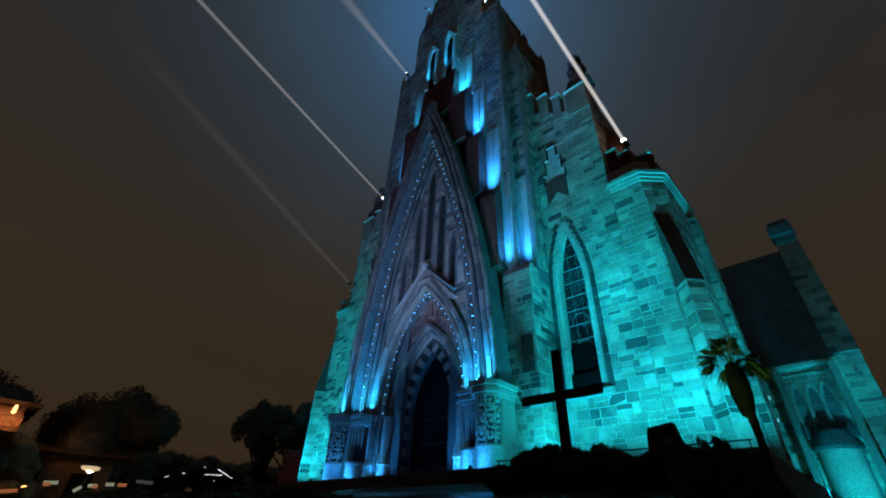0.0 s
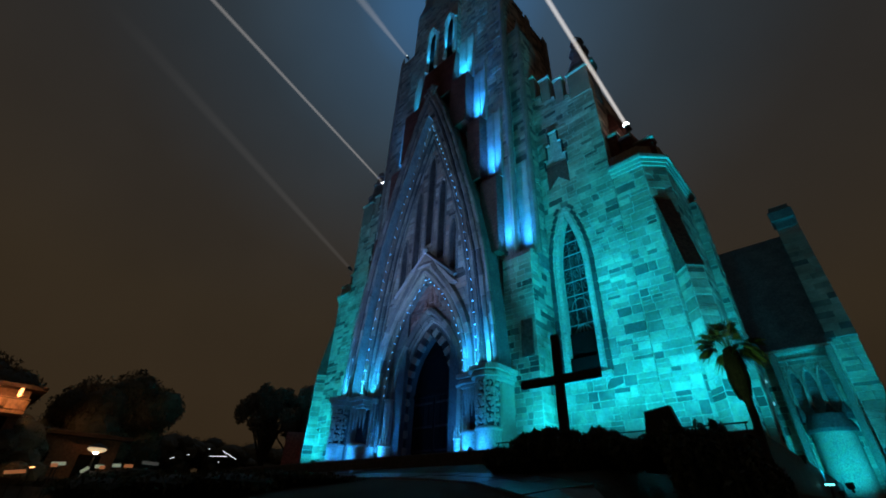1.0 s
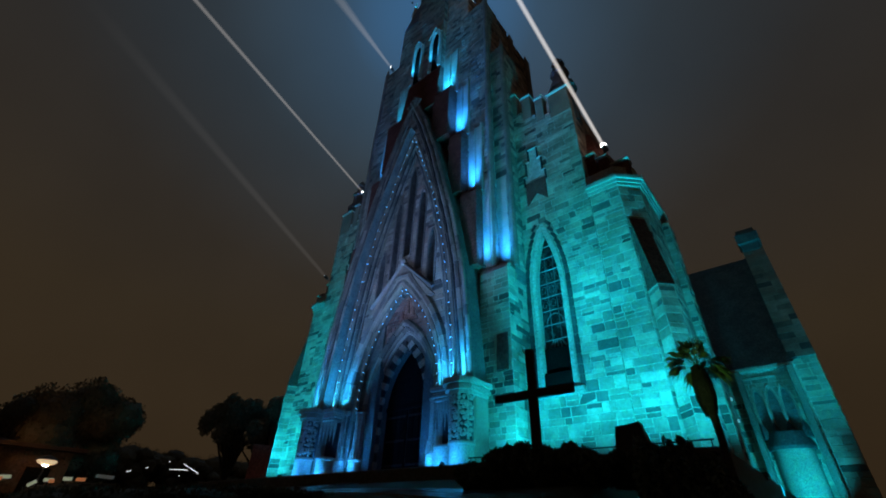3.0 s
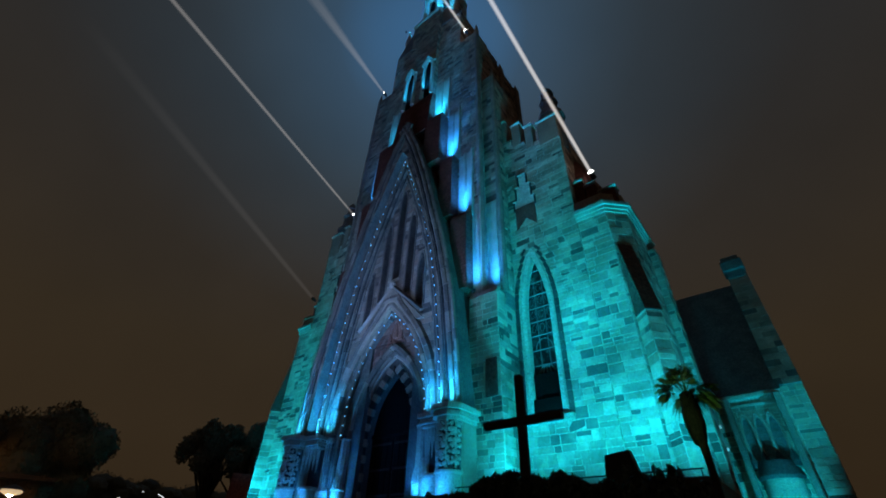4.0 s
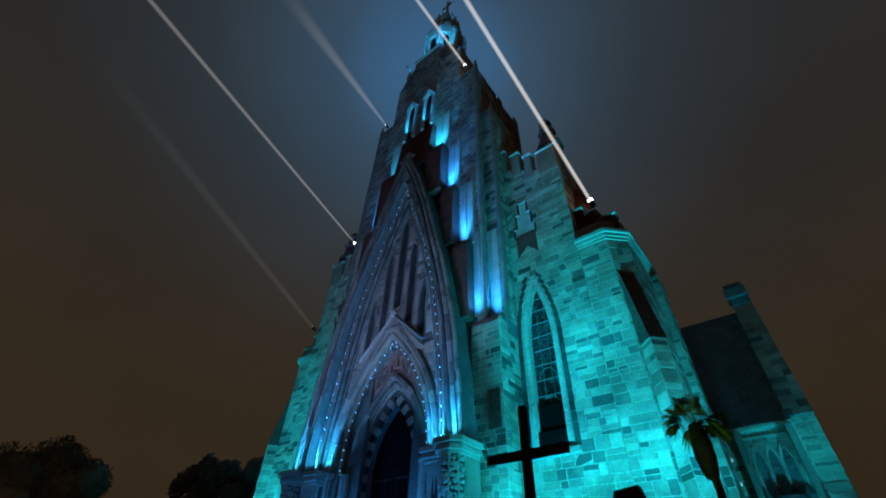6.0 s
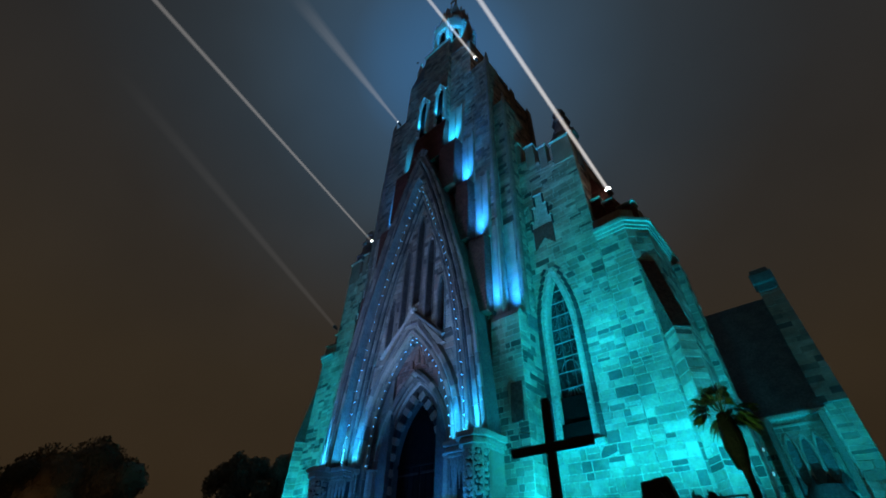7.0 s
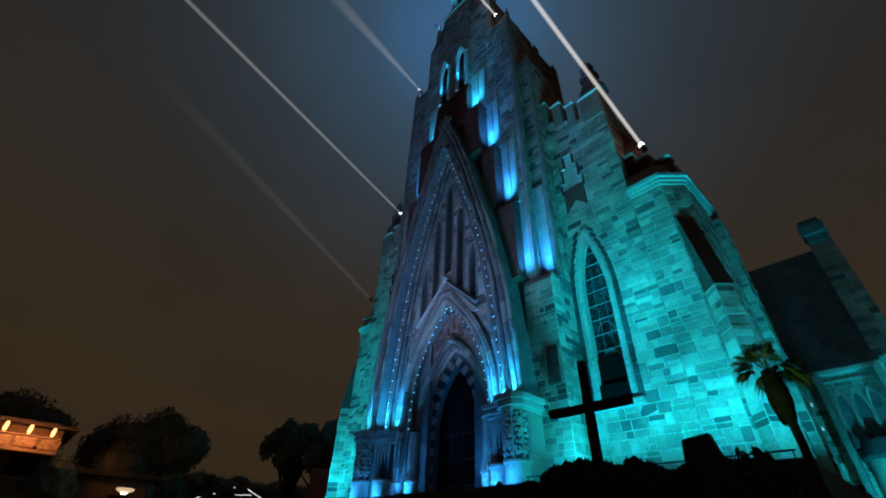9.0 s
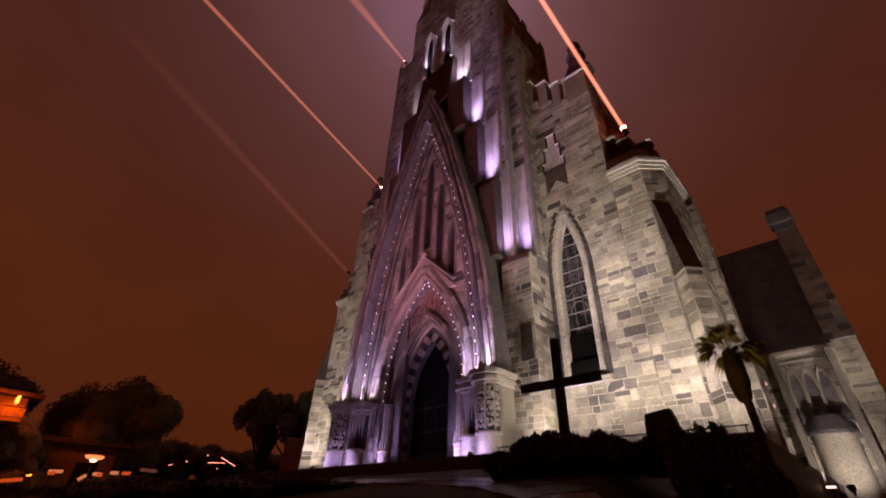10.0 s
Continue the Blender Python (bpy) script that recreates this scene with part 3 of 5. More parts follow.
            box(bm, *sorted(((3.32 - g * 0.5) * s, (4.40 - g) * s)), 0.12 - g, 1.4, z0, z1, 0.03)
            part("capital_moulding", bm, M_TRIM, pier)
        cx, cy = 4.9 * s, -0.08
        bm = bmesh.new()                  # eight-sided core; shade behind the carving put into its colour
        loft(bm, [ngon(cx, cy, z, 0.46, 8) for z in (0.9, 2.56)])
        part("carved_core", bm, M_QUOIN_SHADE, pier)
        for i in range(8):                # slim angle shafts of the carved core
            a = math.pi / 8 + i * math.pi / 4
            bm = bmesh.new()
            loft(bm, [ngon(cx + 0.47 * math.cos(a), cy + 0.47 * math.sin(a), z, r, 6) for z, r in ((0.92, 0.07), (1.0, 0.04), (2.42, 0.04), (2.54, 0.09))])
            part("angle_shaft", bm, M_TRIM, pier)
        rnd = random.Random(8)
        for row in range(8):              # leaf carving in uneven rows round the core
            for i in range(9):
                a = math.pi + (i + 0.5 * (row % 2) + rnd.uniform(-0.25, 0.25)) * math.pi / 8.5
                bm = bmesh.new()
                m = (Matrix.Translation((cx + 0.45 * math.cos(a), cy + 0.45 * math.sin(a), 1.08 + row * 0.19 + rnd.uniform(-0.05, 0.05)))
                     @ Matrix.Rotation(a + math.pi / 2, 4, "Z") @ Matrix.Rotation(rnd.uniform(0.2, 1.4), 4, "Y"))
                wide, tall = rnd.uniform(0.055, 0.11), rnd.uniform(0.045, 0.10)
                box(bm, -wide, wide, -0.06, 0.06, -tall, tall, 0.03, m)
                part("carved_leaf", bm, M_TRIM, pier)
        for x, y, r in ((4.9, cy, 0.49), (3.78, 0.34, 0.45), (2.50, 1.12, 0.34)):     # broad round drums at the foot
            bm = bmesh.new()
            loft(bm, [ngon(x * s, y, z, q, 24) for z, q in ((0, r + 0.05), (0.10, r + 0.05), (0.14, r), (0.74, r), (0.78, r + 0.05), (0.86, r + 0.03), (0.92, r - 0.10))])
            part("drum_plinth", bm, M_TRIM, pier)
        for x in (3.06, 3.27):
            bm = bmesh.new()
            loft(bm, [ngon(x * s, 0.70 - (x - 3.0) * 0.3, z, r, 10) for z, r in ((0, 0.2), (0.75, 0.2), (0.84, 0.13), (0.92, 0.09), (2.75, 0.09), (2.9, 0.14), (3.05, 0.15))])
            part("colonnette", bm, M_TRIM, pier)
        bm = bmesh.new()                  # fluted shaft on the inner drum, with a spiked foot
        loft(bm, [[(2.50 * s + r * (1 + 0.10 * (j % 2)) * math.cos(j * math.tau / 16), 1.12 + r * (1 + 0.10 * (j % 2)) * math.sin(j * math.tau / 16), z) for j in range(16)]
                  for z, r in ((0.9, 0.25), (2.9, 0.23), (3.0, 0.30))])
        part("fluted_shaft", bm, M_TRIM, pier)
        for j in range(7):
            a = math.pi * (1.05 + j * 0.15)
            bm = bmesh.new()
            loft(bm, [ngon(2.50 * s + 0.29 * math.cos(a), 1.12 + 0.29 * math.sin(a), z, r, 4) for z, r in ((0.88, 0.07), (1.0, 0.06), (1.32, 0.008))])
            part("foot_spike", bm, M_TRIM, pier)
        for i in range(5):                # spiked canopies that hang under the capital over the niche
            x = 3.42 + i * 0.21
            bm = bmesh.new()
            loft(bm, [ngon(x * s, 0.30 - (x - 3.4) * 0.25, z, r, 4, 0) for z, r in ((2.56, 0.11), (2.2, 0.09), (1.45 + 0.14 * (i % 2), 0.012))])
            part("niche_spire", bm, M_TRIM, pier)


portal()


def tower():
    body = tagged(new("tower"), "tall stone bell tower with stepped buttresses and spire")
    body.parent = church
    TX, TY0, TY1, TOP = 5.75, 1.2, 7.6, 33.4
    BY = 0.80
    pieces = [(-1.62, 1.62, TY0 + 0.45, TY1, 8.2, 25.4), (-1.72, 1.72, BY, TY1, 25.4, 43.8), (-1.62, 1.62, 2.02, TY1, 0, 8.2)]
    for s in (-1, 1):
        pieces += [(*sorted((1.6 * s, 4.1 * s)), TY0, TY1, 8, 40.6), (*sorted((4.1 * s, TX * s)), TY0, 2.9, 8, 34.6), (*sorted((4.1 * s, TX * s)), 2.9, TY1, 8, TOP),
                   (*sorted((TX * s, 6.7 * s)), TY0 + 0.5, 4.6, 8, 27.5), (*sorted((1.6 * s, 6.6 * s)), TY0, TY1, 0, 8.7)]
    for piece in pieces:
        bm = bmesh.new()
        box(bm, *piece)
        part("tower_wall", bm, M_CORE, body)
    belfry = [(-1.02, pointed(0.36, 32.9, 34.2), 28.9), (1.02, pointed(0.36, 32.9, 34.2), 28.9)]
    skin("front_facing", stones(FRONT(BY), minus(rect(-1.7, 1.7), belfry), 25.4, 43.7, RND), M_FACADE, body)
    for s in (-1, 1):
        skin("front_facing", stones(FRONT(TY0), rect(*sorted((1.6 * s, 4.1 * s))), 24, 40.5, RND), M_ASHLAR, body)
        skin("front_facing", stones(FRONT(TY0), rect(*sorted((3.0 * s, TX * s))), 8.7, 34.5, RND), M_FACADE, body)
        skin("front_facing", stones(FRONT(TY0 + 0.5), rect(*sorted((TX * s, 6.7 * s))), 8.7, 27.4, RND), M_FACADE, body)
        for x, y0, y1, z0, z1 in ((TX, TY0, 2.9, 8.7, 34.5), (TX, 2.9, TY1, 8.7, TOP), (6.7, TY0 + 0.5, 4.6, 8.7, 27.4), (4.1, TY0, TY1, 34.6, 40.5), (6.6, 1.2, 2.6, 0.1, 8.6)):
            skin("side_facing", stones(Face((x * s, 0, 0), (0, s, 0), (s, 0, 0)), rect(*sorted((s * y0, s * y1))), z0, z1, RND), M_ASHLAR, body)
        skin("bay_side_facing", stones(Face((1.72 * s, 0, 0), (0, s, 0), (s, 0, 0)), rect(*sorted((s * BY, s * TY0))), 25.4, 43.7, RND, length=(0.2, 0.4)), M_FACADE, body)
        # half-round shafts at the corners
        for x, y, r, top in ((TX, TY0 + 0.06, 0.20, 34.6), (6.62, TY0 + 0.6, 0.18, 27.5), (TX, 4.9, 0.30, TOP), (TX, TY1, 0.30, TOP)):
            bm = bmesh.new()
            loft(bm, [ngon(x * s, y, z, r) for z in (8.7, top)] + [ngon(x * s, y, top + 1.2, 0.03)])
            part("corner_shaft", bm, M_RIB, body)
        # stepped ledges with slate weatherings that climb beside the gable
        for x0, x1, y, top, low in ((5.1, 6.65, 0.95, 8.7, 0), (4.1, 5.2, 0.55, 13.9, 8.9), (3.15, 4.15, 0.5, 19.3, 14.1), (1.65, 3.1, 0.35, 24.6, 19.5)):
            xa, xb = sorted((x0 * s, x1 * s))
            bm = bmesh.new()
            loft(bm, [[(xa, y, low), (xb, y, low), (xb, TY0 + 0.02, low), (xa, TY0 + 0.02, low)], [(xa, y, top - 0.3), (xb, y, top - 0.3), (xb, TY0 + 0.02, top - 0.3), (xa, TY0 + 0.02, top - 0.3)],
                      [(xa, y + 0.12, top), (xb, y + 0.12, top), (xb, TY0 + 0.02, top), (xa, TY0 + 0.02, top)]])
            part("buttress", bm, M_SLATE if top > 9 else M_MORTAR, body)
            if top < 9:
                skin("buttress_facing", stones(FRONT(y), rect(xa, xb), 0.1, top - 0.3, RND, (0.18, 0.32), (0.2, 0.5)), M_FACADE, body)
                skin("buttress_facing", stones(Face((x1 * s, 0, 0), (0, s, 0), (s, 0, 0)), rect(*sorted((s * y, s * 2.55))), 0.1, top - 0.3, RND), M_ASHLAR, body)
        # smooth panels between the ribs, above each ledge
        for x0, x1, y, z0, z1 in ((4.26, 5.13, TY0, 13.95, 19.4), (3.21, 4.08, TY0, 19.35, 24.6), (1.71, 3.03, TY0, 24.65, 30.0), (5.07, 5.71, TY0, 8.75, 14.6), (5.8, 6.45, TY0 + 0.5, 8.75, 14.8)):
            bm = bmesh.new()
            box(bm, *sorted((x0 * s, x1 * s)), y - 0.06, y + 0.02, z0, z1, 0.01)
            part("panel", bm, M_TRIM, body)
        # upright ribs that frame the lit panels
        for x, z0, z1 in ((5.22, 13.9, 19.6), (4.70, 13.95, 19.4), (4.17, 19.3, 25.0), (3.65, 19.35, 24.6), (3.12, 24.6, 30.0), (5.76, 8.7, 15.0), (4.98, 8.7, 13.9), (2.4, 24.65, 30.0)):
            bm = bmesh.new()
            loft(bm, [ngon(x * s, TY0 - 0.04, z, 0.11, 8) for z in (z0, z1)])
            part("rib", bm, M_TRIM, body)
        # brown slate block low on the stepped buttress
        bm = bmesh.new()
        loft(bm, [[(x * s, y, z) for x, y in ((5.95, 0.93), (5.95, 0.95 - d), (6.5, 0.95 - d), (6.5, 0.93))] for z, d in ((3.6, 0.12), (4.4, 0.10), (5.2, 0.03))])
        part("low_weathering", bm, M_SLATE, body)
        # steep slate slope behind the gable
        bm = bmesh.new()
        loft(bm, [[(s * (OUTER(z) - 0.35), 0.93, z), (s * (OUTER(z) - 0.02), 0.94, z), (s * min(OUTER(z) + 0.25, 5.0), TY0 + 0.1, z), (s * (OUTER(z) - 0.4), TY0 + 0.1, z)]
                  for z in (4, 6, 9, 12, 14.5, 18, 21.5, 25.3)])
        part("weathering", bm, M_SLATE, body)
        # sloping slate shoulders
        bm = bmesh.new()
        loft(bm, [[(s * x, y, z) for x, y, z in ring] for ring in (
            ((1.55, TY0 - 0.06, 40.5), (4.15, TY0 - 0.06, 40.5), (4.15, TY1, 40.5), (1.55, TY1, 40.5)),
            ((1.6, TY0 + 0.1, 44.4), (2.3, TY0 + 0.1, 44.4), (2.3, TY1 - 2, 44.4), (1.6, TY1 - 2, 44.4)))])
        part("shoulder", bm, M_ROOF, body)
        bm = bmesh.new()
        loft(bm, [[(s * x, y, z) for x, y, z in ring] for ring in (
            ((4.0, 2.9, TOP), (TX + 0.1, 2.9, TOP), (TX + 0.1, TY1 + 0.1, TOP), (4.0, TY1 + 0.1, TOP)),
            ((4.0, 3.1, 39.0), (4.2, 3.1, 39.0), (4.2, TY1 - 0.6, 39.0), (4.0, TY1 - 0.6, 39.0)))])
        part("side_roof", bm, M_ROOF, body)
        bm = bmesh.new()
        loft(bm, [ngon(3.3 * s, TY0 + 0.35, z, r, 6) for z, r in ((40.5, 0.34), (43.4, 0.30), (43.5, 0.38), (46.3, 0.03))])
        part("pinnacle", bm, M_TRIM, body)
    # slate apron under the belfry
    bm = bmesh.new()
    loft(bm, [[(-1.75, 0.30, 23.6), (1.75, 0.30, 23.6), (1.75, TY0 + 0.1, 23.6), (-1.75, TY0 + 0.1, 23.6)],
              [(-1.75, BY - 0.06, 28.7), (1.75, BY - 0.06, 28.7), (1.75, TY0 + 0.1, 28.7), (-1.75, TY0 + 0.1, 28.7)]])
    part("apron", bm, M_SLATE, body)
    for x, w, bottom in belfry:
        # flat near-black sheet in place of the dark belfry inside
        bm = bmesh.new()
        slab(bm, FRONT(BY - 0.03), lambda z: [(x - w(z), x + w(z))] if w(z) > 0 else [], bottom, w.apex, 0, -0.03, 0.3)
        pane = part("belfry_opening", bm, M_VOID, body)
        for side in (-1, 1):
            bm = bmesh.new()
            tube(bm, curve_of(w, bottom, BY - 0.08, 0.14, 12, side, x), 0.17, 6)
            part("frame", bm, M_TRIM, pane)
        bm = bmesh.new()
        tube(bm, [(x - 0.62, BY - 0.15, 33.6), (x, BY - 0.15, 34.9), (x + 0.62, BY - 0.15, 33.6)], 0.14, 4)
        part("hood", bm, M_TRIM, pane)
    bm = bmesh.new()
    box(bm, -1.82, 1.82, BY - 0.12, TY1, 43.8, 44.2, 0.05)
    part("cornice", bm, M_TRIM, body)
    # lantern, corner pinnacles, spire and cross
    cx, cy = 0.0, 3.5
    bm = bmesh.new()
    loft(bm, [ngon(cx, cy, z, r) for z, r in ((40, 2.3), (50.0, 2.15), (50.1, 2.4), (50.4, 2.4), (50.5, 1.75), (55.5, 1.45), (55.6, 1.6), (55.8, 1.6), (55.9, 1.15), (62.6, 0.10))])
    part("spire", bm, M_TRIM, body, "tapering stone spire")
    for k in range(8):
        a = math.pi / 8 + k * math.pi / 4
        for r, z0, z1, w in ((2.35, 44, 50.2, 0.28), (1.62, 50.3, 55.5, 0.18)):
            x, y = cx + r * math.cos(a), cy + r * math.sin(a)
            bm = bmesh.new()
            loft(bm, [ngon(x, y, z, q, 6) for z, q in ((z0, w), (z1, w * 0.9), (z1 + 0.1, w * 1.25), (z1 + 0.3, w * 1.2), (z1 + 2.2, 0.02))])
            part("pinnacle", bm, M_TRIM, body)
        a2 = a + math.pi / 8
        for r, z0, tip, w in ((2.12, 49.6, 52.9, 0.8), (1.45, 55.2, 57.8, 0.5)):
            face = Face((cx + r * math.cos(a2), cy + r * math.sin(a2), 0), (-math.sin(a2), math.cos(a2), 0), (math.cos(a2), math.sin(a2), 0))
            bm = bmesh.new()
            slab(bm, face, lambda z: [(-w * min(1, (tip - z) / 2.0), w * min(1, (tip - z) / 2.0))], z0, tip - 0.05, 0.12, -0.2, 0.4)
            part("gablet", bm, M_TRIM, body)
        # flat near-black sheet in place of the dark lantern inside
        bm = bmesh.new()
        w = pointed(0.34, 48.0, 49.2)
        face = Face((cx + 2.05 * math.cos(a2), cy + 2.05 * math.sin(a2), 0), (-math.sin(a2), math.cos(a2), 0), (math.cos(a2), math.sin(a2), 0))
        slab(bm, face, lambda z: [(-w(z), w(z))] if w(z) > 0 else [], 45, 49.2, 0.03, -0.05, 0.4)
        part("lantern_opening", bm, M_VOID, body)
    bm = bmesh.new()
    box(bm, -0.14, 0.14, cy - 0.1, cy + 0.1, 62.2, 65.6, 0.03)
    box(bm, -0.95, 0.95, cy - 0.1, cy + 0.1, 63.9, 64.2, 0.03)
    part("spire_cross", bm, M_TRIM, body, "pale cross on the spire")


tower()
WINDOW = pointed(0.62, 7.6, 10.85)
FRAME = pointed(0.92, 7.5, 11.4)


def aisle(s):
    """The front block of one aisle with its tall window, and the canted turret beside it; s: 1 or -1."""
    block = tagged(new("aisle_front"), "rough ashlar aisle front with a tall pointed window")
    block.parent = church
    Y = 2.6
    def flip(a, b):
        return (a, b) if s > 0 else (-b, -a)
    def steps(z):
        lim = 10.4
        for top, edge in ((18.6, 9.1), (19.0, 8.2), (19.7, 7.3)):
            if z > top:
                lim = edge
        return [flip(5.0, lim)]
    niche = table((13.2, 0.64), (14.9, 0.64), (14.91, 0.42), (15.8, 0.42), (15.81, 0.2), (16.7, 0.2), (16.71, 0.0))
    hole = [(7.75 * s, WINDOW, 3.0)]
    bm = bmesh.new()
    slab(bm, FRONT(Y), minus(steps, hole), 0, 20.4, 0, -1.0, 0.2)
    box(bm, *flip(5.0, 10.4), Y + 1.0, 9.0, 0, 19.5)
    part("block_wall", bm, M_MORTAR, block)
    wall = minus(steps, [(7.75 * s, FRAME, 2.9), (7.75 * s, niche, 13.2)])
    low = [] if s < 0 else list(stones(FRONT(Y), wall, 0.05, 9.6, RND, length=(0.24, 0.72)))
    skin("block_facing", stones(FRONT(Y), wall, 9.6 if s > 0 else 0.05, 20.35, RND), M_ASHLAR, block)
    for st in low:
        BLOCKS.append((st, block))
    side = Face((10.4 * s, 0, 0), (0, s, 0), (s, 0, 0))
    skin("side_facing", stones(side, rect(*sorted((s * Y, s * 9.0))), 12, 19.4, RND), M_ASHLAR, block)
    # recessed stepped panel with its lit ledges
    bm = bmesh.new()
    loft(bm, [[((7.75 + x) * s, y, z) for x, z in ((-0.60, 12.75), (0, 13.4), (0.60, 12.75), (0.60, 14.3), (-0.60, 14.3))] for y in (Y - 0.045, Y + 0.02)])
    part("recess", bm, M_SLATE, block, "brown slate panel with a pointed foot")
    for dx, z, w in ((0, 16.7, 0.3), (-0.36, 15.8, 0.13), (0.36, 15.8, 0.13), (-0.58, 14.75, 0.12), (0.58, 14.75, 0.12)):
        bm = bmesh.new()
        xa, xb = sorted(((7.75 + dx - w) * s, (7.75 + dx + w) * s))
        box(bm, xa, xb, Y - 0.13, Y, z, z + 0.08, 0.02)
        part("ledge", bm, M_TRIM, block)
    for dx, z0, z1 in ((-0.28, 15.88, 16.7), (0.28, 15.88, 16.7), (-0.48, 14.83, 15.8), (0.48, 14.83, 15.8), (-0.64, 14.1, 14.75), (0.64, 14.1, 14.75)):
        bm = bmesh.new()
        box(bm, (7.75 + dx) * s - 0.04, (7.75 + dx) * s + 0.04, Y - 0.10, Y, z0, z1, 0.015)
        part("ledge_upright", bm, M_QUOIN_SHADE, block)
    # merlons with sloping caps that step down outwards
    for x0, x1, z in ((6.3, 7.0, 21.85), (7.38, 7.98, 20.95), (8.28, 8.8, 20.15), (9.15, 10.4, 19.85)):
        bm = bmesh.new()
        xa, xb = flip(x0, x1)
        box(bm, xa, xb, Y - 0.05, Y + 0.5, z - 1.5, z + 0.55, 0.03)
        part("merlon", bm, M_FACADE, block)
        bm = bmesh.new()
        box(bm, xa - 0.06, xb + 0.06, Y - 0.16, Y + 0.6, z + 0.55, z + 0.67, 0.03)
        part("merlon_cap", bm, M_TRIM, block)
    bm = bmesh.new()
    loft(bm, [ngon(9.85 * s, 3.5, z, r, 8) for z, r in ((18.0, 0.74), (21.2, 0.70), (21.3, 0.88), (21.6, 0.86), (21.8, 0.60), (22.9, 0.46), (23.0, 0.62), (23.2, 0.6), (23.3, 0.40), (24.0, 0.30), (24.1, 0.46), (24.4, 0.36), (24.9, 0.06))])
    part("corner_pinnacle", bm, M_ROOF, block, "dark corner pinnacle")
    # window: splayed frame, voussoirs, glass, lead and stone bars
    win = tagged(new("aisle_window"), "tall pointed stained glass window with lead bars")
    win.parent = church
    bm = bmesh.new()
    slab(bm, FRONT(Y + 0.4), lambda z: [(7.75 * s - WINDOW(z) + 0.01, 7.75 * s + WINDOW(z) - 0.01)] if WINDOW(z) > 0.05 else [], 3.0, 11.1, 0, -0.03, 0.3)
    part("pane", bm, M_GLASS, win)
    for grow, y, r, mat in ((0.06, Y + 0.14, 0.12, M_TRIM), (0.22, Y + 0.02, 0.06, M_TRIM)):
        for side_ in (-1, 1):
            bm = bmesh.new()
            tube(bm, curve_of(WINDOW, 3.0, y, grow, 26, side_, 7.75 * s), r, 8)
            part("frame", bm, mat, win)
    for x in (-0.21, 0.21):
        bm = bmesh.new()
        box(bm, 7.75 * s + x - 0.008, 7.75 * s + x + 0.008, Y + 0.34, Y + 0.4, 5.2, 9.6)
        part("lead_bar", bm, M_LEAD, win)
    for i, z in enumerate((5.25, 5.95, 6.65, 7.35, 8.05, 8.75, 9.45, 10.1)):
        w = WINDOW(z) - 0.02
        bm = bmesh.new()
        box(bm, 7.75 * s - w, 7.75 * s + w, Y + 0.32, Y + 0.4, z, z + 0.02)
        part("lead_bar", bm, M_BAR, win)
    # figured lead work: circle and rays
    bm = bmesh.new()
    tube(bm, [(7.75 * s + 0.40 * math.cos(a * math.pi / 12), Y + 0.36, 5.98 + 0.5 * math.sin(a * math.pi / 12)) for a in range(13)], 0.025, 4)
    part("lead_arc", bm, M_LEAD, win)
    for k in range(5):
        bm = bmesh.new()
        x = -0.4 + 0.2 * k
        tube(bm, [(7.75 * s + x * 1.2, Y + 0.36, 4.75), (7.75 * s + x * 0.4, Y + 0.36, 5.25)], 0.035, 4)
        part("lead_ray", bm, M_BAR, win)
    # thin lead scrolls inside each light
    rnd = random.Random(5)
    for z in (6.75, 7.45, 8.15, 8.85):
        for x in (-0.4, 0.0, 0.4):
            bm = bmesh.new()
            w = rnd.uniform(0.09, 0.13)
            tube(bm, [(7.75 * s + x + w * math.cos(a * 0.785 + x), Y + 0.375, z + 0.28 + 0.2 * math.sin(a * 0.785) + 0.03 * rnd.random()) for a in range(9)], 0.009, 4)
            part("lead_scroll", bm, M_LEAD, win)
    # added panel: darkness at the window foot is put into its colour
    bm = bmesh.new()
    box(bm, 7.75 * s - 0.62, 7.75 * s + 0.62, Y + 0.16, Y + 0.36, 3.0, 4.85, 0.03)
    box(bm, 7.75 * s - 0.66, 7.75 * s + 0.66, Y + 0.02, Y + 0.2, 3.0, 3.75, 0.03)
    part("shutter", bm, M_VOID, win, "near-black panel for the dark foot of the window")
    bm = bmesh.new()
    box(bm, 7.75 * s - 1.1, 7.75 * s + 1.1, Y - 0.2, Y + 0.4, 2.75, 3.0, 0.04)
    part("sill", bm, M_TRIM, win)
    rnd = random.Random(2)
    for sd in (-1, 1):
        z = 3.0
        while z < 11.2:
            h = 0.42
            xi, xj = WINDOW(min(z, 10.8)) + 0.29, FRAME(z) + 0.20
            bm = bmesh.new()
            a, b = sorted((7.75 * s + sd * xi, 7.75 * s + sd * max(xj, xi + 0.16)))
            lean = 0 if z < 7.6 else (z - 7.6) * 0.22
            c = (a + b) / 2
            box(bm, a - c, b - c, -0.07, 0.1, -h / 2 + 0.012, h / 2 - 0.012, 0.015,
                Matrix.Translation((c, Y, z + h / 2)) @ Matrix.Rotation(-sd * lean * 0.9, 4, "Y"))
            part("voussoir", bm, M_QUOIN_SHADE, win)
            z += h
    # canted turret block
    tur = tagged(new("canted_turret"), "canted ashlar turret with moulded cornice and sloping buttress")
    tur.parent = church
    plan = [(10.3, Y + 0.05), (11.75, Y + 0.05), (12.5, 3.4), (12.5, 7.0), (10.3, 7.0)]
    bm = bmesh.new()
    loft(bm, [[(x * s, y, z) for x, y in plan] for z in (0, 13.0)])
    part("turret_wall", bm, M_MORTAR, tur)
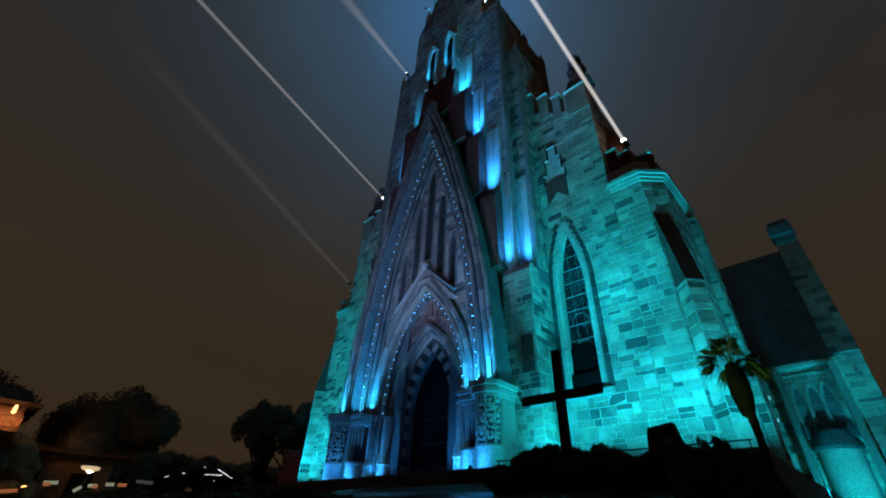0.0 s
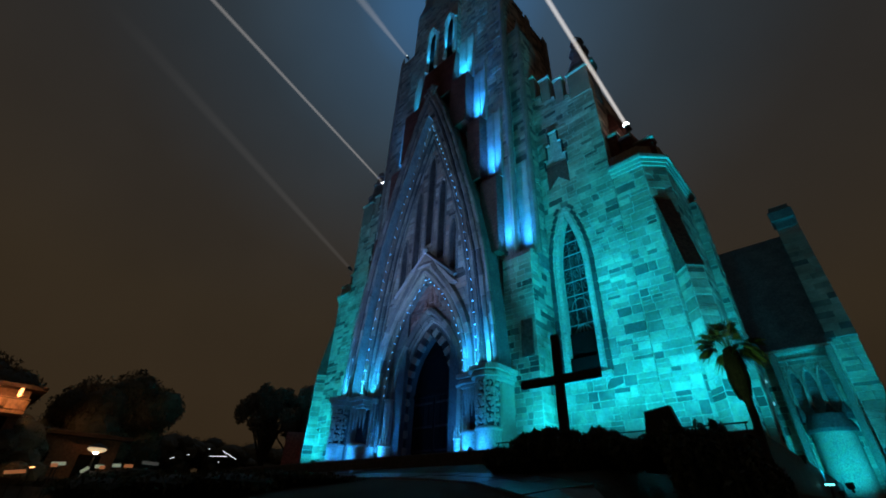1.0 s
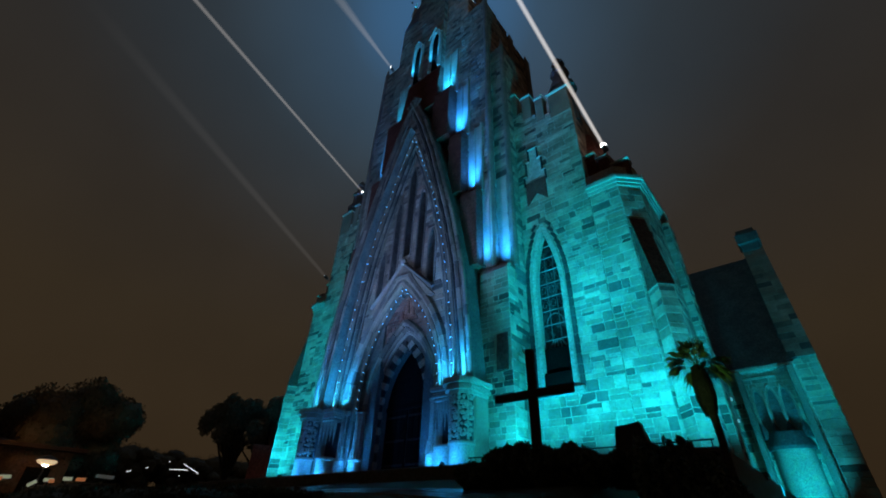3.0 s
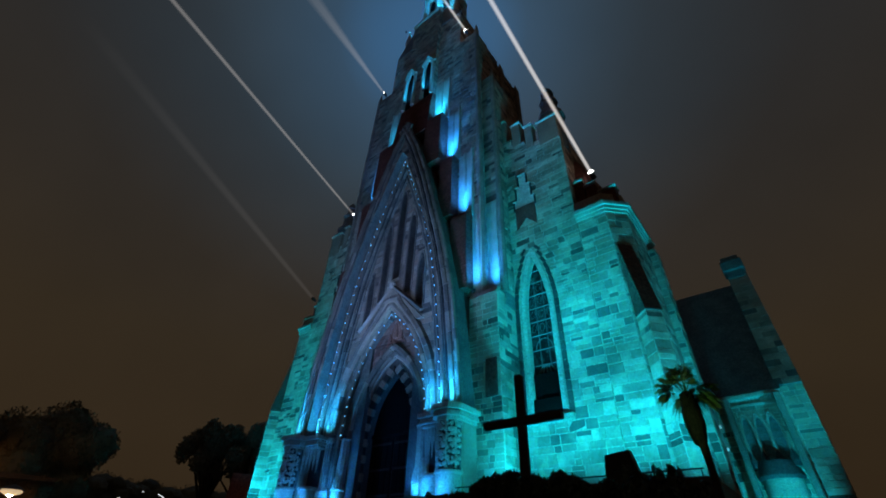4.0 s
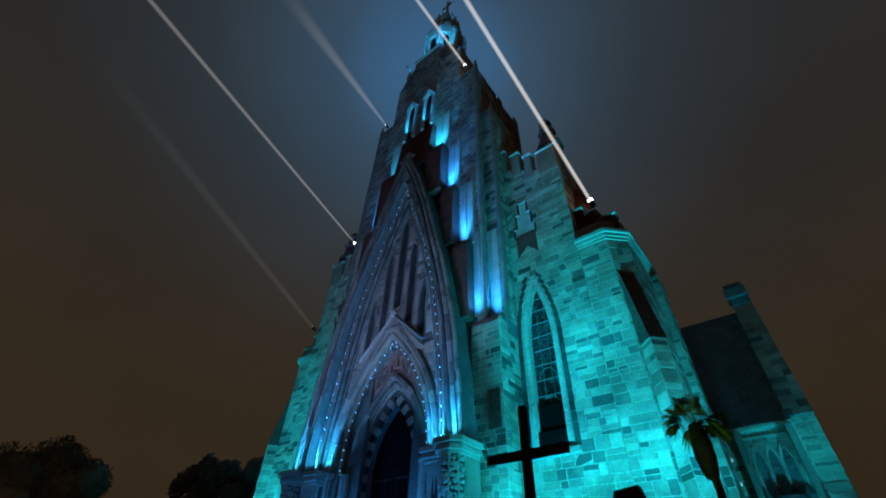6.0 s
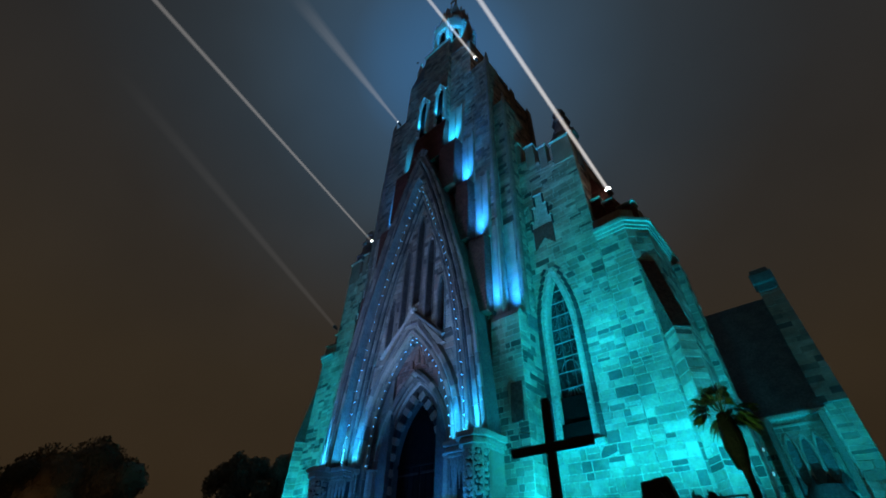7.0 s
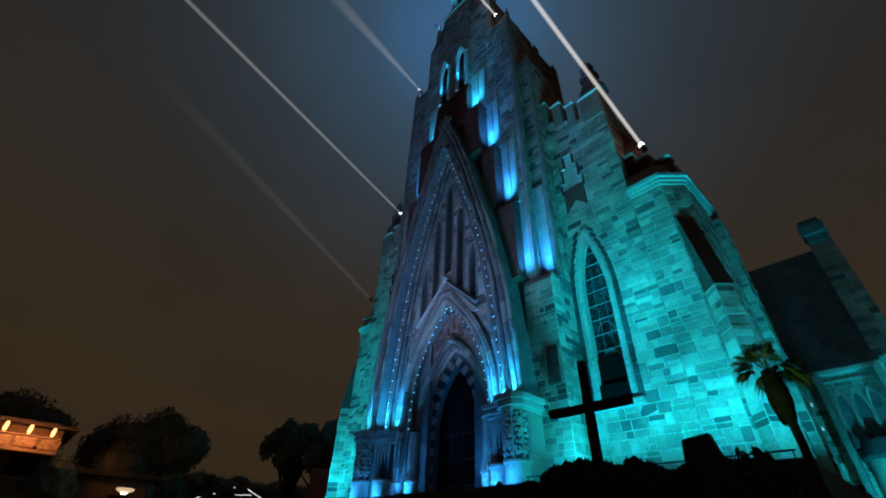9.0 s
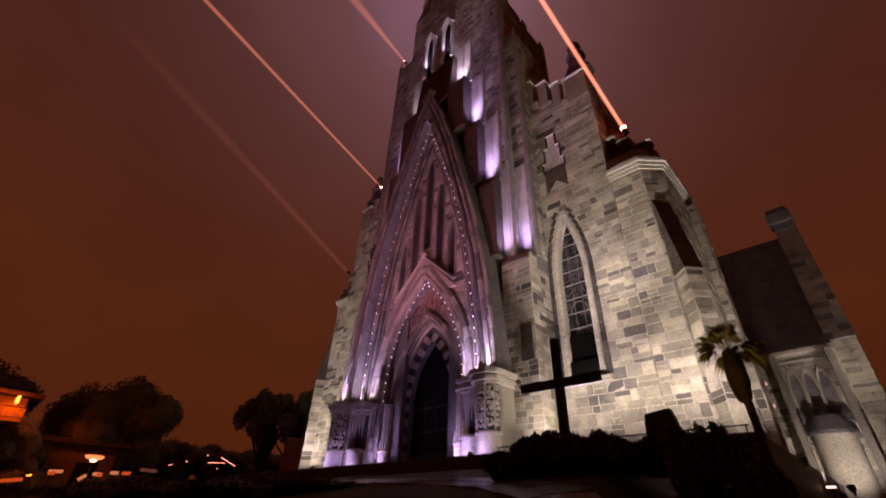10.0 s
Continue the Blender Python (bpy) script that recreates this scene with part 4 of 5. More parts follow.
    for (x0, y0), (x1, y1) in zip(plan[:3], plan[1:4]):
        u = Vector((x1 - x0, y1 - y0, 0))
        n = Vector((u.y, -u.x, 0))
        face = Face((x0, y0, 0), u, n)
        if s < 0:
            face = Face((-x0, y0, 0), (-u.x, u.y, 0), (-n.x, n.y, 0))
        a0 = 0.1 if x0 < 10.5 else 0
        if s > 0 and y0 < 3.3:
            BLOCKS.extend((st, tur) for st in stones(face, rect(a0, u.length), 0.05, 8.2, RND, length=(0.32, 0.74)))
            skin("turret_facing", stones(face, rect(a0, u.length), 8.2, 12.0, RND), M_ASHLAR, tur)
        else:
            skin("turret_facing", stones(face, rect(a0, u.length), 0.05, 12.0, RND), M_ASHLAR, tur)
    for z0, z1, g in ((11.75, 11.92, 0.07), (11.92, 12.1, 0.14), (12.1, 12.3, 0.24)):
        bm = bmesh.new()
        ring = [(10.35, Y + 0.05 - g), (11.75 + g * 0.4, Y + 0.05 - g), (12.5 + g, 3.4 - g * 0.4), (12.5 + g, 7.0 + g), (10.35, 7.0 + g)]
        loft(bm, [[(x * s, y, z) for x, y in ring] for z in (z0, z1)])
        part("cornice", bm, M_TRIM, tur)
    # diagonal buttress with a slate weathering
    c, o, w = Vector((12.13, 3.02, 0)), Vector((0.7071, -0.7071, 0)), Vector((0.7071, 0.7071, 0))
    def P(a, out, z):
        q = c + w * a + o * out
        return (q.x * s, q.y, z)
    bm = bmesh.new()
    loft(bm, [[P(-0.40, 0, z), P(-0.40, 0.68, z), P(0.24, 0.68, z), P(0.24, 0, z)] for z in (0, 6.2)])
    part("buttress", bm, M_MORTAR, tur)
    for f0, f1 in (((-0.40, 0.0), (-0.40, 0.68)), ((-0.40, 0.68), (0.24, 0.68)), ((0.24, 0.68), (0.24, 0.0))):
        p0, p1 = Vector(P(*f0, 0)), Vector(P(*f1, 0))
        u = p1 - p0
        n = Vector((u.y, -u.x, 0)) * s
        skin("buttress_facing", stones(Face(p0, u, n), rect(0, u.length), 0.05, 6.1, RND, length=(0.34, 0.75)), M_ASHLAR, tur)
    bm = bmesh.new()
    loft(bm, [[P(-0.43, 0, 6.2), P(-0.43, 0.73, 6.2), P(0.27, 0.73, 6.2), P(0.27, 0, 6.2)], [P(-0.43, -0.05, 9.8), P(-0.43, 0.05, 9.8), P(0.27, 0.05, 9.8), P(0.27, -0.05, 9.8)]])
    part("weathering", bm, M_SLATE, tur, "steep brown slate weathering")
    # plain buttress at the rear corner of the turret
    bm = bmesh.new()
    xa, xb = sorted((12.3 * s, 12.8 * s))
    box(bm, xa, xb, 6.2, 7.15, 0, 11.3)
    part("rear_buttress", bm, M_MORTAR, tur)
    skin("rear_buttress_facing", stones(FRONT(6.2), rect(xa, xb), 0.05, 11.3, RND, length=(0.3, 0.5)), M_ASHLAR, tur)
    skin("rear_buttress_facing", stones(Face((12.8 * s, 0, 0), (0, s, 0), (s, 0, 0)), rect(*sorted((6.2 * s, 7.15 * s))), 0.05, 11.3, RND, length=(0.3, 0.6)), M_ASHLAR, tur)
    # slate roof over the turret and its stepped parapet
    bm = bmesh.new()
    loft(bm, [[(x * s, y, 12.3) for x, y in ((10.4, 2.9), (11.7, 2.9), (12.35, 3.5), (12.35, 6.9), (10.4, 6.9))],
              [(x * s, y, z) for x, y, z in ((10.4, 4.2, 17.6), (10.6, 4.2, 17.5), (10.7, 4.6, 17.4), (10.7, 7.0, 17.4), (10.4, 7.0, 17.6))]])
    part("turret_roof", bm, M_SLATE, tur)
    for x0, x1, y, z in ((10.42, 10.9, 3.2, 14.85), (11.0, 11.5, 3.15, 14.25), (11.62, 12.4, 3.1, 13.45), (12.1, 12.45, 4.6, 13.2), (12.1, 12.45, 6.2, 13.2)):
        bm = bmesh.new()
        xa, xb = flip(x0, x1)
        box(bm, xa, xb, y, y + 0.5, 12.5, z, 0.03)
        part("merlon", bm, M_SLATE, tur)
        bm = bmesh.new()
        box(bm, xa - 0.06, xb + 0.06, y - 0.12, y + 0.56, z, z + 0.12, 0.03)
        part("merlon_cap", bm, M_TRIM, tur)


BLOCKS = []
aisle(1)
aisle(-1)


def nave():
    body = tagged(new("nave"), "long nave wall with transept under steep slate roofs")
    body.parent = church
    bm = bmesh.new()
    box(bm, -11.9, 11.9, 7.2, 30, 0, 6.6)
    box(bm, -5.0, 5.0, 8.4, 30, 6.6, 15)
    part("nave_wall", bm, M_MORTAR, body)
    skin("nave_facing", stones(Face((11.9, 0, 0), (0, 1, 0), (1, 0, 0)), rect(7.2, 15.6), 0.05, 6.6, RND), M_ASHLAR, body)
    bm = bmesh.new()
    loft(bm, [[(-12.2, y, 6.6), (12.2, y, 6.6), (5.0, y, 11.5), (0, y, 19), (-5.0, y, 11.5)] for y in (9.0, 30)])
    part("nave_roof", bm, M_ROOF, body)
    X0, X1, Y0, Y1 = 11.6, 16.3, 15.6, 23.0
    lanc = [(x, pointed(0.22, 4.4, 5.35), 2.7) for x in (13.12, 13.74, 14.36)]
    bm = bmesh.new()
    slab(bm, FRONT(Y0), minus(rect(X0, X1), lanc), -1.4, 6.4, 0, -0.6)
    part("transept_wall", bm, M_MORTAR, body)
    bm = bmesh.new()
    box(bm, X0, X1 - 1.1, Y0 + 0.6, Y1, -1.4, 6.4)
    part("transept_wall", bm, M_MORTAR, body)
    bm = bmesh.new()
    slab(bm, Face((X1 - 0.9, 0, 0), (0, 1, 0), (1, 0, 0)), lambda z: [(Y0 + max(0, z - 6.4) * 0.40, Y1 - max(0, z - 6.4) * 0.40)], 0, 15.2, 0.9, 0)
    part("transept_wall", bm, M_MORTAR, body)
    skin("transept_facing", stones(FRONT(Y0), minus(rect(X0, X1 - 1.0), lanc), 0.05, 6.0, RND), M_ASHLAR, body)
    skin("transept_facing", stones(Face((X1, 0, 0), (0, 1, 0), (1, 0, 0)), lambda z: [(Y0 + max(0, z - 6.4) * 0.40, Y1 - max(0, z - 6.4) * 0.40)], 0.05, 15, RND), M_ASHLAR, body)
    skin("gable_edge_facing", stones(FRONT(Y0), rect(X1 - 1.0, X1), 0.05, 6.6, RND), M_ASHLAR, body)
    # gable parapet, its sloping front edge in stones
    n = 22
    rnd = random.Random(31)
    for i in range(n):
        z = 6.6 + i * 0.40
        y = Y0 + (z - 6.4) * 0.40
        cut = X1 - 0.55 + rnd.uniform(-0.25, 0.25)
        for xa, xb in ((X1 - 1.15, cut), (cut, X1 + 0.04)):
            bm = bmesh.new()
            d0, xa, xb = rnd.uniform(-0.015, 0.015), xa + 0.006, xb - 0.006
            loft(bm, [[(xa, y + k - 0.28 + d0, w), (xb, y + k - 0.28 + d0, w), (xb, y + k + 0.25, w), (xa, y + k + 0.25, w)] for k, w in ((0, z), (0.156, z + 0.39))])
            part("parapet_stone", bm, M_BLOCK, body)
    bm = bmesh.new()
    loft(bm, [ngon(X1 - 0.6, Y0 + 3.7, z, r, 4) for z, r in ((14.2, 0.62), (15.2, 0.62), (15.3, 0.72), (15.8, 0.72), (15.9, 0.95), (16.6, 0.95), (16.7, 0.80), (17.0, 0.74), (17.1, 0.2))])
    part("gable_finial", bm, M_ROOF, body)
    bm = bmesh.new()
    loft(bm, [[(x, Y0 - 0.25, 6.45), (x, (Y0 + Y1) / 2, 15.0), (x, Y1, 6.45)] for x in (4.0, X1 - 1.0)])
    part("transept_roof", bm, M_ROOF, body)
    bm = bmesh.new()
    box(bm, X0, X1 - 1.0, Y0 - 0.25, Y0 + 0.2, 6.2, 6.42, 0.03)
    part("eaves_moulding", bm, M_TRIM, body)
    bm = bmesh.new()
    box(bm, 12.2, 15.1, Y0 - 0.1, Y0, 5.78, 5.92, 0.02)
    part("string_course", bm, M_TRIM, body)
    for x, w, bottom in lanc:
        bm = bmesh.new()
        slab(bm, FRONT(Y0 + 0.25), lambda z: [(x - w(z), x + w(z))] if w(z) > 0 else [], bottom, w.apex, 0, -0.03, 0.3)
        pane = part("lancet_window", bm, M_PALE_GLASS, body)
        for side in (-1, 1):
            bm = bmesh.new()
            tube(bm, curve_of(w, bottom, Y0 - 0.01, 0.06, 14, side, x), 0.06, 6)
            part("frame", bm, M_TRIM, pane)
        for z in (2.9, 3.2, 3.5, 3.8, 4.1, 4.4, 4.7):
            bm = bmesh.new()
            box(bm, x - 0.2, x + 0.2, Y0 + 0.19, Y0 + 0.24, z, z + 0.05)
            part("lead_bar", bm, M_BAR, pane)
    # round stair drum under the windows, with a notched dark slate roof
    half = lambda r, z: [(13.8 + r * math.cos(math.pi + i * math.pi / 14), Y0 + 0.05 + r * 0.9 * math.sin(math.pi + i * math.pi / 14), z) for i in range(15)]
    bm = bmesh.new()
    loft(bm, [half(0.86, -1.4), half(0.86, 2.15)])
    part("drum", bm, M_TRIM, body, "pale round drum lit teal", smooth=False)
    bm = bmesh.new()
    loft(bm, [half(1.0, 2.15), half(1.02, 2.3), half(0.75, 3.0)])
    part("drum_roof", bm, M_ROOF, body)
    for x in (12.85, 13.43, 14.05, 14.65):
        bm = bmesh.new()
        loft(bm, [ngon(x, Y0 - 0.12, z, r, 4, 0) for z, r in ((2.7, 0.26), (3.0, 0.24), (3.5, 0.03))])
        part("roof_notch", bm, M_ROOF, body)
    for x0, x1 in ((12.45, 12.75), (14.85, 15.2)):
        bm = bmesh.new()
        box(bm, x0, x1, Y0 - 0.6, Y0, 0, 6.2, 0.05)
        part("pilaster", bm, M_RIB, body)


nave()


# ------------------------------------------------------------------ lights that show
def bulbs():
    bm = bmesh.new()
    bmesh.ops.create_icosphere(bm, subdivisions=1, radius=0.025)
    me = bpy.data.meshes.new("bulb")
    bm.to_mesh(me)
    bm.free()
    me.materials.append(M_BULB)
    for width, z0, y, grow, gap in ((LIGHTS, 3.4, 0.46, 0.0, 0.60), (PORCH, 3.2, 1.0, -0.20, 0.46)):
        string = tagged(new("festoon_string"), "string of small pale blue bulbs outlining the arch", "festoon lights", "festoon strings")
        pts = [Vector(p) for p in curve_of(width, z0, y - 0.12, grow, 60)]
        bm = bmesh.new()
        tube(bm, [p + Vector((0, 0.05, 0)) for p in pts], 0.012, 3)
        part("cable", bm, M_IRON, string)
        run = 0.0
        for p, q in zip(pts, pts[1:]):
            step = (q - p).length
            while run < step:
                ob = new("bulb", me)
                ob.parent, ob.location = string, p.lerp(q, run / step)
                run += gap
            run -= step


bulbs()


def flood_housings():
    for eye, target, colour in FLOODS:
        lamp = tagged(new("floodlight"), "small black floodlight with a coloured lens aimed upwards", "floodlight", "church floodlights")
        lamp.matrix_world = look(eye, target)
        bm = bmesh.new()
        loft(bm, [ngon(0, 0, z, r, 10) for z, r in ((0.26, 0.03), (0.24, 0.08), (0.12, 0.10))])
        part("housing", bm, M_IRON, lamp)
        bm = bmesh.new()
        box(bm, -0.02, 0.02, -0.02, 0.02, 0.2, 0.34)
        part("bracket", bm, M_IRON, lamp)


flood_housings()


def searchlight(place, way, length, r0, r1, strength, fade):
    """A searchlight on the parapet and the nested glowing cones that stand for its beam in the fog."""
    m = look(place, Vector(place) + Vector(way))
    lamp = tagged(new("searchlight"), "white searchlight with its beam standing in the fog", "searchlight", "roof searchlights")
    lamp.matrix_world = m @ pose(0, 0, 0, 180, 0, 0)
    bm = bmesh.new()
    loft(bm, [ngon(0, 0, z, r, 12) for z, r in ((-0.30, 0.06), (-0.24, 0.12), (-0.02, 0.14))])
    part("housing", bm, M_IRON, lamp)
    bm = bmesh.new()
    box(bm, -0.16, 0.16, -0.04, 0.04, -0.45, -0.26, 0.02)
    part("yoke", bm, M_IRON, lamp)
    bm = bmesh.new()
    bmesh.ops.create_icosphere(bm, subdivisions=2, radius=0.15 if strength > 0.45 else 0.10 if strength > 0.05 else 0.03)
    part("lens", bm, M_SEARCH, lamp, "glaring white lens")
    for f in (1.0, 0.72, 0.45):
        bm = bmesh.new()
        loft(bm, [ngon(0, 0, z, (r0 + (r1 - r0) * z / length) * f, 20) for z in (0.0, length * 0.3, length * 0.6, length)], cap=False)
        ob = part("beam", bm, fog_beam("fog_beam", strength / 6, 0, fade), lamp, "pale glowing cone that stands for the fogged beam", smooth=True)
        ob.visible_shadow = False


def aim(a, b):
    return Vector(b) - Vector(a)


for place, far, length, r0, r1, strength, fade in (
        ((11.43, 3.3, 15.2), (8.4, -2.1, 33.2), 80, 0.10, 0.56, 0.56, 95),
        ((-8.14, 2.55, 22.0), (-11.8, -17.1, 33.9), 90, 0.08, 0.55, 0.17, 85),
        ((-5.1, 1.0, 35.3), (-7.6, -4.0, 42.0), 30, 0.10, 1.3, 0.12, 24),
        ((5.0, 0.75, 34.8), (1.2, -0.1, 48.8), 60, 0.10, 0.5, 0.5, 75),
        ((-12.3, 3.2, 15.5), (-18.4, -8.7, 27.1), 50, 0.15, 1.0, 0.02, 36)):
    searchlight(place, aim(place, far), length, r0, r1, strength, fade)


# ------------------------------------------------------------------ in front of the church
def wooden_cross():
    cross = tagged(new("wooden_cross"), "plain dark timber cross standing behind the hedge", "cross")
    cross.location = (11.38, -6.3, -1.7)
    bm = bmesh.new()
    box(bm, -0.075, 0.075, -0.06, 0.06, 0, 2.82, 0.012)
    part("post", bm, M_WOOD, cross)
    bm = bmesh.new()
    box(bm, -0.80, 0.80, -0.075, 0.045, 1.90, 2.04, 0.012)
    part("crossbar", bm, M_WOOD, cross)


wooden_cross()


def leaf_cloud(name, blobs, count, size, material, parent, seed, shell=0.35, kind=""):
    """Many small leaves in and on a set of uneven balls (centre, radii)."""
    rnd = random.Random(seed)
    verts, faces = [], []
    vol = [b[1][0] * b[1][1] * b[1][2] for b in blobs]
    for _ in range(count):
        c, r = rnd.choices(blobs, vol)[0]
        d = Vector((rnd.gauss(0, 1), rnd.gauss(0, 1), rnd.gauss(0, 1))).normalized()
        rad = (1 - shell * rnd.random() ** 2) * (1 + 0.22 * noise.noise(d * 2.4 + Vector(c)))
        p = Vector((c[0] + d.x * r[0] * rad, c[1] + d.y * r[1] * rad, c[2] + d.z * r[2] * rad))
        q = Euler((rnd.uniform(0, 6.3), rnd.uniform(0, 6.3), rnd.uniform(0, 6.3))).to_matrix()
        s = size * rnd.uniform(0.6, 1.4)
        k = len(verts)
        verts += [p + q @ Vector(v) * s for v in ((-1, 0, 0), (0, -0.45, 0.1), (1, 0, 0), (0, 0.45, 0.1))]
        faces.append((k, k + 1, k + 2, k + 3))
    ob = raw_part(name, verts, faces, material, parent)
    if kind:
        ob["kind"] = kind
    return ob


def core(name, blobs, material, parent, shrink=0.86, seed=0):
    bm = bmesh.new()
    for c, r in blobs:
        got = bmesh.ops.create_icosphere(bm, subdivisions=2, radius=1)
        for v in got["verts"]:
            k = shrink * (1 + 0.2 * noise.noise(v.co * 2 + Vector(c)))
            v.co = Vector((c[0] + v.co.x * r[0] * k, c[1] + v.co.y * r[1] * k, c[2] + v.co.z * r[2] * k))
    return part(name, bm, material, parent)


def hedges():
    cx, cy = EYE[0], EYE[1]
    for az0, az1, d, el, label in ((-36.6, -33.2, 8.4, 6.0, "low clipped dark hedge"), (-33.6, -28.0, 8.4, 8.4, "dark evergreen hedge by the cross"),
                                   (-28.6, -22.0, 8.2, 8.2, "dark evergreen hedge by the cross"), (-22.5, -16.5, 7.6, 7.3, "dark evergreen hedge by the slab"),
                                   (-17.0, -11.5, 6.9, 8.4, "tall dark evergreen hedge"), (-12.2, -9.4, 6.8, 6.9, "dark hedge sloping down"), (-9.8, -7.7, 6.7, 4.2, "low end of the dark hedge")):
        bush = tagged(new("hedge"), label, "hedge", "hedges before the church")
        blobs = []
        k = 4
        for i in range(k):
            a = radians(az0 + (az1 - az0) * (i + 0.5) / k)
            x, y = cx + d * math.sin(a), cy + d * math.cos(a)
            top = EYE[2] + d * math.tan(radians(el + 0.7)) + 0.06 * math.sin(i * 2.3 + az0)
            base = height(x, y)
            h = (top - base) / 2
            blobs.append(((x, y, base + h * 0.96), (d * radians(az1 - az0) / k * 0.75, 0.55, h * 1.04)))
        core("mass", blobs, M_LEAF, bush, 0.92)
        leaf_cloud("leaves", blobs, 4200, 0.05, M_LEAF, bush, round(az0), 0.2)


hedges()


def low_bushes():
    for az, d, el, w in ((-72.0, 13.0, 2.6, 1.6), (-67.5, 12.0, 3.0, 1.5), (-62.5, 12.5, 3.3, 1.5), (-58.0, 12.0, 2.9, 1.3), (-77.5, 14.0, 2.0, 1.7)):
        a = radians(az)
        x, y = EYE[0] + d * math.sin(a), EYE[1] + d * math.cos(a)
        base, top = height(x, y), EYE[2] + d * math.tan(radians(el))
        bush = tagged(new("bush"), "low dark garden bush on the bank", "bush", "bushes on the bank")
        h = (top - base) / 2
        blobs = [((x + dx, y + dy, base + h * 0.95), (w * 0.7, w * 0.7, h * k)) for dx, dy, k in ((0, 0, 1.05), (-0.8, 0.3, 0.9), (0.8, -0.2, 0.95))]
        core("mass", blobs, M_LEAF, bush, 0.9)
        leaf_cloud("leaves", blobs, 3000, 0.06, M_LEAF, bush, round(az), 0.2)


low_bushes()


def slab_stone():
    stone = tagged(new("memorial_slab"), "dark upright memorial slab with a slanting side", "memorial")
    d = 7.9
    a = radians(-17.6)
    x, y = EYE[0] + d * math.sin(a), EYE[1] + d * math.cos(a)
    stone.location = (x, y, height(x, y) - 0.1)
    top = EYE[2] + d * math.tan(radians(11.2)) - stone.location.z
    bm = bmesh.new()
    loft(bm, [[(-0.30, -0.12, 0), (0.42, -0.12, 0), (0.42, 0.14, 0), (-0.30, 0.14, 0)], [(-0.22, -0.07, top - 0.02), (0.17, -0.07, top + 0.03), (0.17, 0.09, top + 0.03), (-0.22, 0.09, top - 0.02)]])
    part("stone", bm, M_IRON, stone)


slab_stone()


def railing():
    rail = tagged(new("terrace_railing"), "thin dark iron railing along the terrace", "railing")
    bm = bmesh.new()
    tube(bm, [(5.9, -1.0, 0.18), (13.2, -1.0, 0.18)], 0.02, 6)
    part("handrail", bm, M_IRON, rail)
    for i in range(8):
        bm = bmesh.new()
        tube(bm, [(6.0 + i * 1.02, -1.0, -0.1), (6.0 + i * 1.02, -1.0, 0.18)], 0.015, 6)
        part("post", bm, M_IRON, rail)


railing()


def palm():
    d, a = 10.8, radians(-8.9)
    x, y = EYE[0] + d * math.sin(a), EYE[1] + d * math.cos(a)
    base = height(x, y)
    tree = tagged(new("palm_tree"), "fan palm with green crown and a dark skirt of dead fronds", "palm")
    tree.location = (x, y, base)
    crown = EYE[2] + d * math.tan(radians(17.0)) - base
    rnd = random.Random(6)
    bm = bmesh.new()
    loft(bm, [ngon(0.05 * math.sin(z), 0, z, r, 9) for z, r in ((0, 0.13), (0.4, 0.095), (crown * 0.5, 0.075), (crown, 0.09))])
    part("trunk", bm, M_BARK, tree)
    verts, faces = [], []
    for i in range(210):
        t, z = rnd.uniform(0, 6.3), crown - 0.02 - rnd.random() ** 0.8 * 0.72
        r = 0.09 + 0.10 * (1 - abs(z - crown + 0.36) / 0.5)
        r = max(r, 0.11)
        p = Vector((math.cos(t) * r, math.sin(t) * r, z))
        k = len(verts)
        side = Vector((-math.sin(t), math.cos(t), 0)) * rnd.uniform(0.03, 0.06)
        verts += [p - side, p + side, p + side * 0.4 + Vector((0.02 * math.cos(t), 0.02 * math.sin(t), -0.3)), p - side * 0.6 + Vector((0, 0, -0.36))]
        faces.append((k, k + 1, k + 2, k + 3))
    raw_part("skirt", verts, faces, M_SKIRT, tree, "dead hanging thatch")
    for i in range(34):
        t, lift = i * 2.4 + rnd.uniform(-0.2, 0.2), rnd.uniform(-0.5, 1.35)
        out = Vector((math.cos(t) * math.cos(lift), math.sin(t) * math.cos(lift), math.sin(lift)))
        hub = Vector((0, 0, crown)) + out * rnd.uniform(0.22, 0.40)
        side = Vector((-math.sin(t), math.cos(t), 0))
        up = side.cross(out).normalized()
        verts, faces = [], []
        for j in range(15):
            f = -1.35 + 2.7 * j / 14
            w = (out * math.cos(f) + side * math.sin(f)).normalized()
            ln = rnd.uniform(0.30, 0.44) * (1 - 0.25 * abs(f))
            across = (side * math.cos(f) - out * math.sin(f)) * 0.010
            tip = hub + w * ln + Vector((0, 0, -0.14 - 0.10 * rnd.random())) + up * 0.03
            mid = hub + w * ln * 0.6 + up * 0.04
            k = len(verts)
            verts += [hub - across * 0.4, hub + across * 0.4, mid + across, tip, mid - across]
            faces.append((k, k + 1, k + 2, k + 3, k + 4))
        k = len(verts)
        foot = Vector((0, 0, crown - 0.05))
        verts += [foot - side * 0.012, foot + side * 0.012, hub + side * 0.01, hub - side * 0.01]
        faces.append((k, k + 1, k + 2, k + 3))
        raw_part("frond", verts, faces, M_FROND, tree)


palm()


# ------------------------------------------------------------------ far side of the square
def at_angle(az, dist, el):
    a = radians(az)
    return Vector((EYE[0] + dist * math.sin(a), EYE[1] + dist * math.cos(a), EYE[2] + dist * math.tan(radians(el))))


